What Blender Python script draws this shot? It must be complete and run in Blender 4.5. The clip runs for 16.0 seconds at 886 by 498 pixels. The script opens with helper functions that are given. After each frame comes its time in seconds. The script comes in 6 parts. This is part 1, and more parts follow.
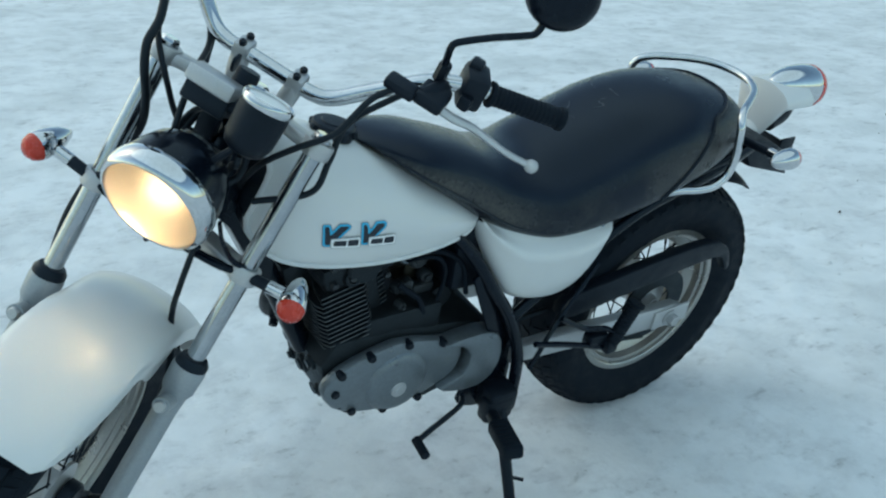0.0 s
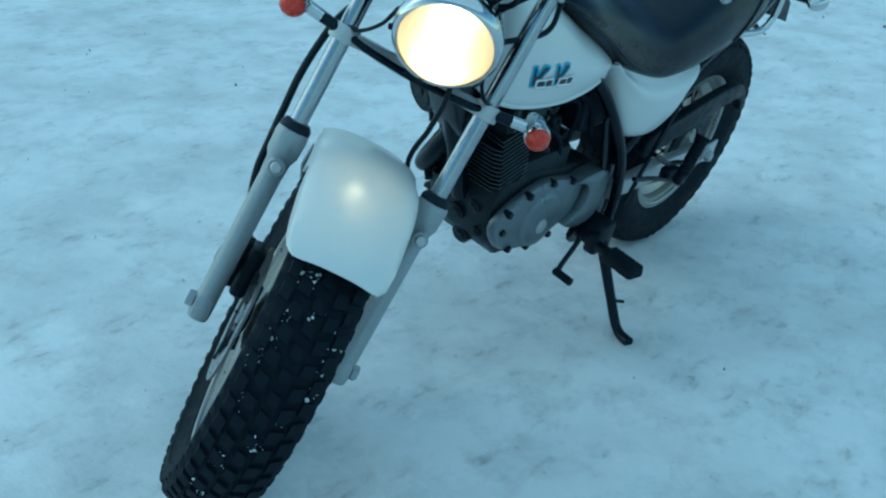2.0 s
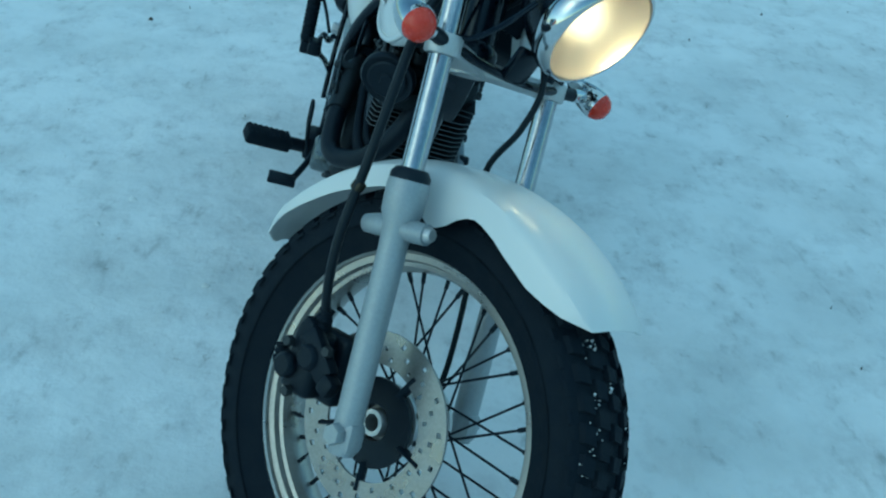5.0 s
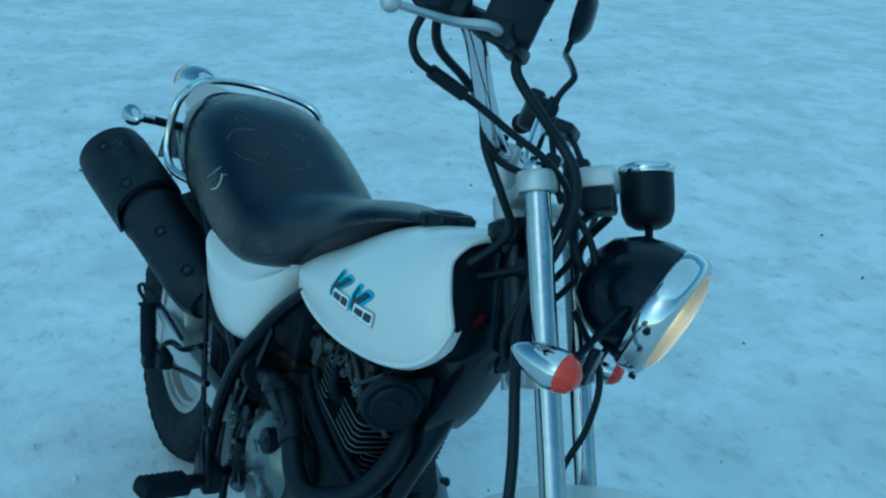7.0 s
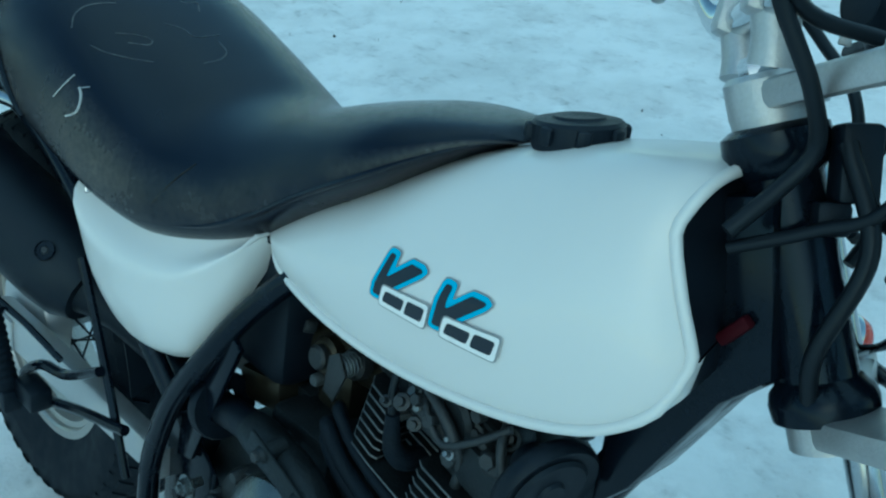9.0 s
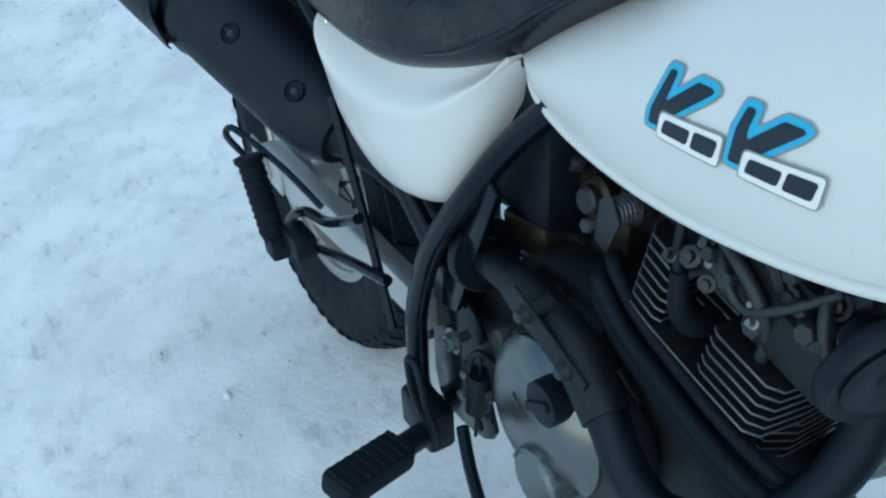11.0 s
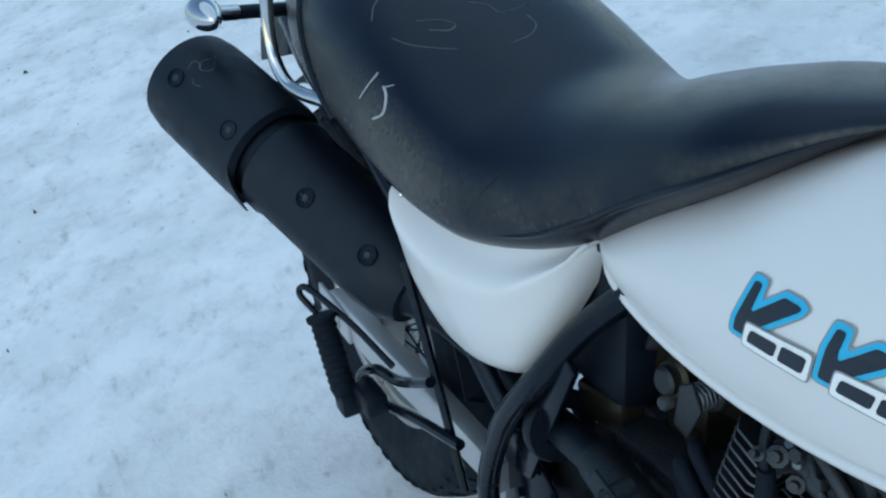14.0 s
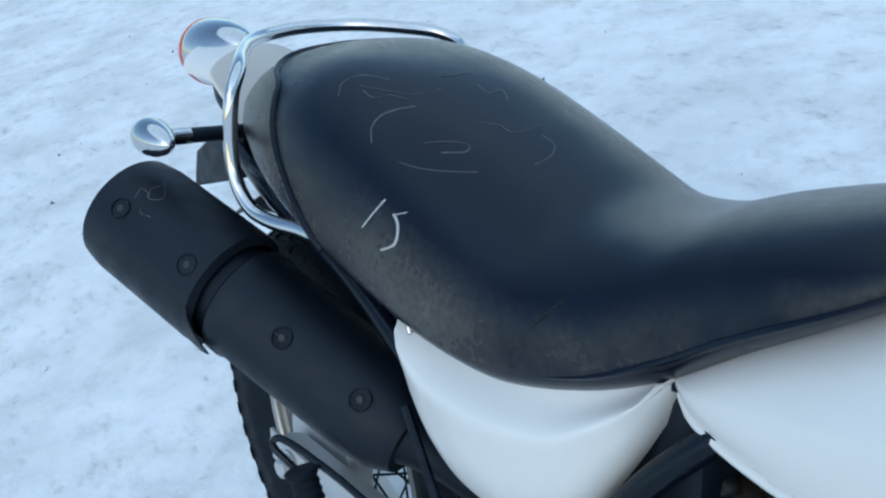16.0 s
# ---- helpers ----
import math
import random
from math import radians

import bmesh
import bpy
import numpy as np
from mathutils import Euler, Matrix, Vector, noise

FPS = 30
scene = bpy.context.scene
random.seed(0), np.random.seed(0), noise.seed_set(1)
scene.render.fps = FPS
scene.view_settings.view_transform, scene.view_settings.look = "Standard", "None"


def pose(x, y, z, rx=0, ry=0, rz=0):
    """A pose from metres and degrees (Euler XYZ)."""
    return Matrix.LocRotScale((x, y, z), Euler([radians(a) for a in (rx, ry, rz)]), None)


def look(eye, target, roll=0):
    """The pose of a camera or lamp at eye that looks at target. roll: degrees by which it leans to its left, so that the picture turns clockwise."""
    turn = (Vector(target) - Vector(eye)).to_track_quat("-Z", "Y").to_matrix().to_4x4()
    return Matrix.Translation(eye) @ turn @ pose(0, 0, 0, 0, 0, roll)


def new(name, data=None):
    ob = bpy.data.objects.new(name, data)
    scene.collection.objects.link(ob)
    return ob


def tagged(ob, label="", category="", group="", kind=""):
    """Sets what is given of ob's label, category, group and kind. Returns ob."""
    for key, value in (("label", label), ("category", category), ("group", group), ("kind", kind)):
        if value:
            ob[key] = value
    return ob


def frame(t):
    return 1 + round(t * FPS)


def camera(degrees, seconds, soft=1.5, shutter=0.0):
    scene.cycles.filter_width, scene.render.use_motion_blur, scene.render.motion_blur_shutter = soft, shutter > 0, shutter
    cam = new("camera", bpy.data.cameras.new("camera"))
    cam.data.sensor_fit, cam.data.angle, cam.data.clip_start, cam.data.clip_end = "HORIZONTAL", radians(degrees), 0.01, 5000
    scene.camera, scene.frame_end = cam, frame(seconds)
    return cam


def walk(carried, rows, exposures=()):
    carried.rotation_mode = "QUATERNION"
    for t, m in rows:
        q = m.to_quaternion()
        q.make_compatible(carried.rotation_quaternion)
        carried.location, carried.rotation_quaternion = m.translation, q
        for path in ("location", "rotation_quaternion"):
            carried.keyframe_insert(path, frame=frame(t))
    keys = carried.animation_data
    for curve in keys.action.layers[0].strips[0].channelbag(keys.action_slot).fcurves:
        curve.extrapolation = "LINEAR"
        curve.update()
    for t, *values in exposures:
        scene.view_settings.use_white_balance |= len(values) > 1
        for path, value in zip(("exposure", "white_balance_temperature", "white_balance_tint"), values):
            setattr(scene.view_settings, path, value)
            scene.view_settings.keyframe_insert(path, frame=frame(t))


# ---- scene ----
cam = camera(49.37, 16.0, soft=2.2)

# the motorcycle leans on its side stand: its own frame (x ahead, y to its left, z up) is tilted about x
LEAN = pose(0, 0, 0, -12.65)
PATH = [
    (0, (1.5757, 1.2219, 1.6033), (0.5265, -0.0807, 0.5068), 10.22),
    (0.5, (1.7344, 1.2475, 1.6028), (0.5772, 0.0302, 0.5170), 11.51),
    (1, (1.8872, 1.1718, 1.5769), (0.6777, 0.0285, 0.4677), 12.58),
    (1.5, (2.0730, 1.0667, 1.5289), (0.8047, 0.0086, 0.4011), 13.28),
    (2, (2.2702, 0.9315, 1.4560), (0.9151, 0.0137, 0.3065), 14.01),
    (2.5, (2.3929, 0.7301, 1.3734), (0.9566, -0.0340, 0.2101), 14.71),
    (3, (2.4354, 0.4868, 1.3419), (0.9395, -0.1011, 0.1517), 16.21),
    (3.2, (2.4305, 0.4062, 1.3273), (0.9151, -0.1147, 0.1306), 16.76),
    (5.3, (2.3415, -0.3492, 1.2456), (0.6737, 0.2011, 0.2887), 20.13),
    (5.5, (2.3229, -0.4173, 1.2526), (0.6472, 0.2208, 0.3667), 19.42),
    (6, (2.2737, -0.5393, 1.2852), (0.5759, 0.2382, 0.5690), 16.78),
    (6.5, (2.1619, -0.6501, 1.3052), (0.4981, 0.2655, 0.6778), 14.30),
    (7, (1.9822, -0.7421, 1.2304), (0.4129, 0.3022, 0.6779), 13.11),
    (7.5, (1.7767, -0.8258, 1.2141), (0.3202, 0.3830, 0.5679), 11.04),
    (8, (1.5718, -0.7594, 1.1705), (0.1738, 0.5014, 0.4952), 8.97),
    (8.5, (1.3993, -0.6871, 1.1394), (0.0698, 0.6480, 0.4688), 8.05),
    (9, (1.2919, -0.5962, 1.0836), (0.0475, 0.7481, 0.2809), 8.74),
    (9.5, (1.2112, -0.5170, 1.0336), (-0.1053, 0.5943, 0.0177), 5.07),
    (10, (1.1933, -0.5023, 1.0201), (-0.2108, 0.3803, -0.0977), 0.64),
    (10.2, (1.1950, -0.5015, 1.0190), (-0.2237, 0.3414, -0.1110), -0.34),
    (12.3, (1.1891, -0.4816, 1.0376), (-0.2833, 0.2662, -0.0906), -5.55),
    (12.5, (1.1872, -0.4801, 1.0435), (-0.3062, 0.2723, -0.0536), -5.57),
    (13, (1.1844, -0.4800, 1.0598), (-0.3515, 0.2767, 0.0262), -5.51),
    (13.5, (1.1823, -0.4840, 1.0747), (-0.3803, 0.2709, 0.0804), -5.22),
    (14, (1.1635, -0.5033, 1.0881), (-0.4168, 0.2522, 0.1227), -4.79),
    (14.5, (1.1026, -0.5555, 1.1024), (-0.4865, 0.2507, 0.1942), -3.56),
    (15, (1.0474, -0.5939, 1.0972), (-0.5388, 0.3000, 0.2696), -2.40),
    (15.5, (1.0109, -0.5990, 1.0924), (-0.5456, 0.3858, 0.3131), -2.32),
    (16, (1.0017, -0.5865, 1.0742), (-0.4997, 0.4877, 0.3047), -2.66),
]
EXPOSURES = [
    (0.0, 0.76, 6720, -8), (0.5, 0.72, 6500, -12), (1.5, 0.51, 5440, -23), (2.5, 0.41, 5050, -29), (3.2, 0.29, 5180, -29), (5.5, 0.35, 4860, -31), (6.5, 0.21, 4470, -32), (7.2, 0.29, 4420, -34), (8.0, 0.64, 4880, -30),
    (9.0, 0.57, 5370, -28), (9.5, 0.66, 5700, -27), (10.0, 0.78, 6050, -20), (12.5, 0.92, 6040, -2), (14.0, 0.74, 5980, -2), (15.0, 0.78, 6080, 1), (16.0, 0.93, 6080, 1),
]
walk(cam, [(t, LEAN @ look(eye, target, roll)) for t, eye, target, roll in PATH], EXPOSURES)

# ---- light: dusk under a high overcast sky ----
world = bpy.data.worlds.new("dusk_sky")
scene.world = world
world.use_nodes = True
wn, wl = world.node_tree.nodes, world.node_tree.links
sky = wn.new("ShaderNodeTexSky")
sky.sky_type, sky.sun_disc = "NISHITA", False
sky.sun_elevation, sky.sun_rotation = radians(37), radians(150)
sky.air_density, sky.dust_density = 1.0, 1.0
wl.new(sky.outputs["Color"], wn["Background"].inputs["Color"])
wn["Background"].inputs["Strength"].default_value = 0.10
sun = new("sun", bpy.data.lights.new("sun", "SUN"))
sun.data.energy, sun.data.angle, sun.data.color = 0.7, radians(100), (0.80, 0.92, 1.0)
sun.matrix_world = look((0.4, 1.2, 6), (0, 0, 0))

# ---- materials ----
def node_mat(name, colour, rough=0.5, metal=0.0, vary=0.08, scale=30.0, bump=0.0, bump_scale=200.0, coat=0.0, rough_vary=0.1, spec=0.5):
    """A surface with colour mottling at two scales, uneven gloss and fine relief."""
    m = bpy.data.materials.new(name)
    m.use_nodes = True
    n, l = m.node_tree.nodes, m.node_tree.links
    b = n["Principled BSDF"]
    b.inputs["Metallic"].default_value = metal
    b.inputs["Specular IOR Level"].default_value = spec
    b.inputs["Coat Weight"].default_value = coat
    b.inputs["Coat Roughness"].default_value = 0.06
    co = n.new("ShaderNodeTexCoord")
    big, fine = n.new("ShaderNodeTexNoise"), n.new("ShaderNodeTexNoise")
    big.inputs["Scale"].default_value, fine.inputs["Scale"].default_value = scale, scale * 9
    big.inputs["Detail"].default_value = fine.inputs["Detail"].default_value = 4
    for t in (big, fine):
        l.new(co.outputs["Object"], t.inputs["Vector"])
    add = n.new("ShaderNodeMath")
    add.operation = "ADD"
    l.new(big.outputs["Fac"], add.inputs[0])
    l.new(fine.outputs["Fac"], add.inputs[1])
    ramp = n.new("ShaderNodeMapRange")
    ramp.inputs["From Min"].default_value, ramp.inputs["From Max"].default_value = 0.6, 1.4
    ramp.inputs["To Min"].default_value, ramp.inputs["To Max"].default_value = 1 - vary, 1 + vary
    l.new(add.outputs[0], ramp.inputs["Value"])
    mix = n.new("ShaderNodeVectorMath")
    mix.operation = "SCALE"
    mix.inputs[0].default_value = colour
    l.new(ramp.outputs["Result"], mix.inputs["Scale"])
    l.new(mix.outputs["Vector"], b.inputs["Base Color"])
    rr = n.new("ShaderNodeMapRange")
    rr.inputs["From Min"].default_value, rr.inputs["From Max"].default_value = 0.3, 0.7
    rr.inputs["To Min"].default_value, rr.inputs["To Max"].default_value = max(0.02, rough - rough_vary), min(1, rough + rough_vary)
    l.new(big.outputs["Fac"], rr.inputs["Value"])
    l.new(rr.outputs["Result"], b.inputs["Roughness"])
    if bump:
        bn, grain = n.new("ShaderNodeBump"), n.new("ShaderNodeTexNoise")
        grain.inputs["Scale"].default_value, grain.inputs["Detail"].default_value = bump_scale, 3
        l.new(co.outputs["Object"], grain.inputs["Vector"])
        l.new(grain.outputs["Fac"], bn.inputs["Height"])
        bn.inputs["Strength"].default_value, bn.inputs["Distance"].default_value = bump, 0.002
        l.new(bn.outputs["Normal"], b.inputs["Normal"])
    return m


WHITE = node_mat("white_paint", (0.66, 0.67, 0.67), 0.33, vary=0.012, scale=3, coat=0.35, rough_vary=0.015)
CHROME = node_mat("chrome", (0.58, 0.60, 0.62), 0.08, 1.0, vary=0.08, scale=20, rough_vary=0.04)
HARD_CHROME = node_mat("worn_hard_chrome", (0.40, 0.43, 0.46), 0.17, 1.0, vary=0.14, scale=22, bump=0.04, bump_scale=120, rough_vary=0.06)
ALLOY = node_mat("cast_alloy", (0.50, 0.51, 0.52), 0.42, 0.75, vary=0.10, scale=40, bump=0.25, bump_scale=600)
SLIDER = node_mat("silver_painted_alloy", (0.33, 0.36, 0.385), 0.46, 0.4, vary=0.10, scale=25, bump=0.1, bump_scale=500)
RIM = node_mat("dull_rim_alloy", (0.40, 0.39, 0.37), 0.34, 0.85, vary=0.14, scale=22, bump=0.15, bump_scale=400)
EDGE = node_mat("machined_fin_edge", (0.115, 0.125, 0.135), 0.40, 0.6, vary=0.3, scale=60)
STEEL = node_mat("bare_steel", (0.27, 0.28, 0.29), 0.32, 0.9, vary=0.2, scale=25, bump=0.1, bump_scale=500)
ENGINE = node_mat("engine_alloy_grey", (0.034, 0.040, 0.046), 0.48, 0.5, vary=0.25, scale=30, bump=0.3, bump_scale=500)
COVER = node_mat("engine_cover_grey", (0.165, 0.190, 0.212), 0.36, 0.6, vary=0.15, scale=18, bump=0.12, bump_scale=500)
DOME = node_mat("dulled_alloy_cover", (0.15, 0.17, 0.18), 0.27, 0.8, vary=0.15, scale=14, bump=0.1, bump_scale=500)
GRIME = node_mat("dark_engine_metal", (0.012, 0.014, 0.016), 0.50, 0.4, vary=0.5, scale=35, bump=0.4, bump_scale=300)
BLACK = node_mat("black_enamel", (0.0036, 0.0056, 0.0105), 0.20, vary=0.3, scale=30, spec=0.24)
MATT = node_mat("matt_black_steel", (0.0045, 0.0066, 0.0115), 0.45, vary=0.4, scale=25, bump=0.2, bump_scale=900, spec=0.25)
RUBBER = node_mat("tyre_rubber", (0.0040, 0.0062, 0.0110), 0.75, vary=0.4, scale=40, bump=0.5, bump_scale=400, spec=0.25)
PLASTIC = node_mat("black_plastic", (0.0045, 0.0068, 0.0122), 0.48, vary=0.2, scale=40, bump=0.15, bump_scale=900, spec=0.3)
CABLE = node_mat("cable_rubber", (0.0055, 0.0070, 0.0100), 0.45, vary=0.2, scale=80, spec=0.3)
RED = node_mat("red_reflector", (0.55, 0.02, 0.015), 0.18, vary=0.1, scale=60, coat=0.6)
ORANGE = node_mat("amber_red_lens", (0.50, 0.030, 0.012), 0.25, vary=0.12, scale=120, coat=0.15)
BLUE = node_mat("decal_blue", (0.05, 0.42, 0.68), 0.35, vary=0.03)
NAVY = node_mat("decal_navy", (0.006, 0.012, 0.024), 0.35, vary=0.05)
DECALW = node_mat("decal_white", (0.82, 0.83, 0.83), 0.35, vary=0.02)
DECALG = node_mat("decal_grey", (0.26, 0.28, 0.30), 0.35, vary=0.02)
CHALK = node_mat("chalk", (0.38, 0.40, 0.41), 0.9, vary=0.3, scale=300)
FAINT = node_mat("faint_chalk", (0.095, 0.105, 0.115), 0.9, vary=0.4, scale=300)
BRASS = node_mat("aged_brass", (0.034, 0.031, 0.022), 0.45, 0.7, vary=0.3, scale=60)


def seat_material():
    """Black vinyl with fine grain; its upright flanks carry dust, scuffs and a painted brownish sheen."""
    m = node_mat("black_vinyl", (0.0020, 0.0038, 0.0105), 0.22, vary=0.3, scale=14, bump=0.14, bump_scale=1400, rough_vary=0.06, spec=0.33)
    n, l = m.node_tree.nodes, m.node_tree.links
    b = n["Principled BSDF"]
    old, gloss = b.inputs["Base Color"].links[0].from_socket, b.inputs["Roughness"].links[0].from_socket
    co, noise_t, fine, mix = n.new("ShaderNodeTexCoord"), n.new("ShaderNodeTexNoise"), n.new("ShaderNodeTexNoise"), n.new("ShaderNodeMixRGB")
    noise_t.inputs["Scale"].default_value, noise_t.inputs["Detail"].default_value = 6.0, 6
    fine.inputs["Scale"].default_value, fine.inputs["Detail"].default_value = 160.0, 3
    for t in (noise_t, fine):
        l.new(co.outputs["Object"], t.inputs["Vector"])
    xyz, side, band, cloud, mul, dust_sheen = n.new("ShaderNodeSeparateXYZ"), n.new("ShaderNodeMath"), n.new("ShaderNodeMapRange"), n.new("ShaderNodeMapRange"), n.new("ShaderNodeMath"), n.new("ShaderNodeMath")
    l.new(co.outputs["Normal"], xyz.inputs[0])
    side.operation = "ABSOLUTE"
    mul.operation = dust_sheen.operation = "MULTIPLY"
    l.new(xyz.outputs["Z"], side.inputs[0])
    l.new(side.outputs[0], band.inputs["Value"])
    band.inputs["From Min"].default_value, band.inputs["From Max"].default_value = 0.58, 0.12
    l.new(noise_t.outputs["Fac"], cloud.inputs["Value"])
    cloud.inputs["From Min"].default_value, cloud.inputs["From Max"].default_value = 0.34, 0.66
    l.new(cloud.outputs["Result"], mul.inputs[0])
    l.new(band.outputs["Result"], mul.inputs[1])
    l.new(mul.outputs[0], dust_sheen.inputs[0])
    l.new(fine.outputs["Fac"], dust_sheen.inputs[1])
    l.new(dust_sheen.outputs[0], mix.inputs["Fac"])
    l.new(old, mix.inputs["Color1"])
    # dust together with the flanks' warm sheen, both put into this colour
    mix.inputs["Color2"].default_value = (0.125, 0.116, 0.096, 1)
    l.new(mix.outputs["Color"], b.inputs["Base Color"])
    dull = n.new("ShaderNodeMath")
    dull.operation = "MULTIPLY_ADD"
    l.new(dust_sheen.outputs[0], dull.inputs[0])
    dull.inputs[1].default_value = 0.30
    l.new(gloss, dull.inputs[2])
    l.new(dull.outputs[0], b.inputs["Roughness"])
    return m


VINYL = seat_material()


for m_ in (BLACK, MATT, PLASTIC, RUBBER, CABLE, VINYL, GRIME):   # these blacks have a blue cast
    m_.node_tree.nodes["Principled BSDF"].inputs["Specular Tint"].default_value = (0.68, 0.85, 1.0, 1)


def snow_material():
    """Trodden snow: faint dirt in patches, crumbs and fine crystals."""
    m = bpy.data.materials.new("trodden_snow")
    m.use_nodes = True
    n, l = m.node_tree.nodes, m.node_tree.links
    b = n["Principled BSDF"]
    co = n.new("ShaderNodeTexCoord")

    def field(scale, detail, lo, hi, rough=0.6):
        t, r = n.new("ShaderNodeTexNoise"), n.new("ShaderNodeMapRange")
        t.inputs["Scale"].default_value, t.inputs["Detail"].default_value, t.inputs["Roughness"].default_value = scale, detail, rough
        l.new(co.outputs["Object"], t.inputs["Vector"])
        r.inputs["From Min"].default_value, r.inputs["From Max"].default_value = lo, hi
        l.new(t.outputs["Fac"], r.inputs["Value"])
        return r.outputs["Result"], t.outputs["Fac"]

    def mixed(a, c2, f):
        x = n.new("ShaderNodeMixRGB")
        l.new(f, x.inputs["Fac"])
        if isinstance(a, tuple):
            x.inputs["Color1"].default_value = a
        else:
            l.new(a, x.inputs["Color1"])
        x.inputs["Color2"].default_value = c2
        return x.outputs["Color"]

    def times(a, c):
        x = n.new("ShaderNodeMath")
        x.operation = "MULTIPLY"
        l.new(a, x.inputs[0])
        if isinstance(c, float):
            x.inputs[1].default_value = c
        else:
            l.new(c, x.inputs[1])
        return x.outputs[0]

    wide, _ = field(2.1, 6, 0.42, 0.64)
    patch, _ = field(6.5, 7, 0.47, 0.72, 0.72)
    speck, _ = field(34.0, 4, 0.62, 0.70, 0.7)
    crumb, crumb_f = field(60.0, 5, 0.3, 0.7)
    lump, lump_f = field(9.0, 7, 0.3, 0.7)
    c = mixed((0.80, 0.82, 0.84, 1), (0.52, 0.545, 0.555, 1), times(wide, 0.55))
    c = mixed(c, (0.48, 0.49, 0.51, 1), times(patch, 0.62))
    turn, marks, mark_r = n.new("ShaderNodeMapping"), n.new("ShaderNodeTexNoise"), n.new("ShaderNodeMapRange")
    turn.inputs["Rotation"].default_value[2], turn.inputs["Scale"].default_value = radians(35), (14.0, 34.0, 20.0)
    l.new(co.outputs["Object"], turn.inputs["Vector"])
    l.new(turn.outputs["Vector"], marks.inputs["Vector"])
    marks.inputs["Scale"].default_value, marks.inputs["Detail"].default_value = 1.0, 4
    mark_r.inputs["From Min"].default_value, mark_r.inputs["From Max"].default_value = 0.54, 0.70
    l.new(marks.outputs["Fac"], mark_r.inputs["Value"])
    c = mixed(c, (0.34, 0.36, 0.37, 1), times(times(mark_r.outputs["Result"], patch), 1.0))
    c = mixed(c, (0.22, 0.21, 0.19, 1), times(times(speck, patch), 0.9))
    l.new(c, b.inputs["Base Color"])
    b.inputs["Roughness"].default_value = 0.62
    b.inputs["Specular IOR Level"].default_value = 0.25
    b1, b2 = n.new("ShaderNodeBump"), n.new("ShaderNodeBump")
    b1.inputs["Strength"].default_value, b1.inputs["Distance"].default_value = 0.32, 0.03
    b2.inputs["Strength"].default_value, b2.inputs["Distance"].default_value = 0.35, 0.006
    l.new(lump_f, b1.inputs["Height"])
    l.new(crumb_f, b2.inputs["Height"])
    l.new(b1.outputs["Normal"], b2.inputs["Normal"])
    l.new(b2.outputs["Normal"], b.inputs["Normal"])
    return m


SNOW = snow_material()


def lamp_material(name, colour, strength):
    m = bpy.data.materials.new(name)
    m.use_nodes = True
    n = m.node_tree.nodes
    e = n["Principled BSDF"]
    e.inputs["Emission Color"].default_value = (*colour, 1)
    e.inputs["Emission Strength"].default_value = strength
    return m


def glass_material(name, colour, rough=0.02, alpha=1.0):
    m = bpy.data.materials.new(name)
    m.use_nodes = True
    b = m.node_tree.nodes["Principled BSDF"]
    b.inputs["Base Color"].default_value = (*colour, 1)
    b.inputs["Roughness"].default_value = rough
    b.inputs["Transmission Weight"].default_value = 1.0
    b.inputs["IOR"].default_value = 1.3
    return m


GLOW = lamp_material("bulb_glow", (1.0, 0.66, 0.38), 22.0)
REFLECTOR = node_mat("reflector_silver", (0.86, 0.81, 0.74), 0.34, 0.92, vary=0.18, scale=26, bump=0.5, bump_scale=70)
CLEAR = glass_material("clear_glass", (0.97, 0.95, 0.92), 0.30)

# ---- mesh helpers ----
def part(name, bm, material, parent, label="", sharp=38, m=None):
    """Links a bmesh as one mesh object under a thing or a part."""
    if m is not None:
        bm.transform(m)
    me = bpy.data.meshes.new(name)
    bmesh.ops.recalc_face_normals(bm, faces=bm.faces)
    bm.to_mesh(me)
    bm.free()
    me.shade_smooth()
    me.set_sharp_from_angle(angle=radians(sharp))
    me.materials.append(material)
    ob = new(name, me)
    ob.parent = parent
    return tagged(ob, label=label) if label else ob


def spline(pts, n=6, closed=False):
    """A smooth line through the points (Catmull-Rom)."""
    p = [Vector(q) for q in pts]
    k, out = len(p), []
    for i in range(k if closed else k - 1):
        a, b, c, d = (p[(i - 1) % k] if closed or i else p[0] * 2 - p[1]), p[i], p[(i + 1) % k], (p[(i + 2) % k] if closed or i + 2 < k else p[-1] * 2 - p[-2])
        for j in range(n):
            u = j / n
            out.append(0.5 * ((2 * b) + (c - a) * u + (2 * a - 5 * b + 4 * c - d) * u * u + (3 * b - a - 3 * c + d) * u ** 3))
    if not closed:
        out.append(p[-1])
    return out


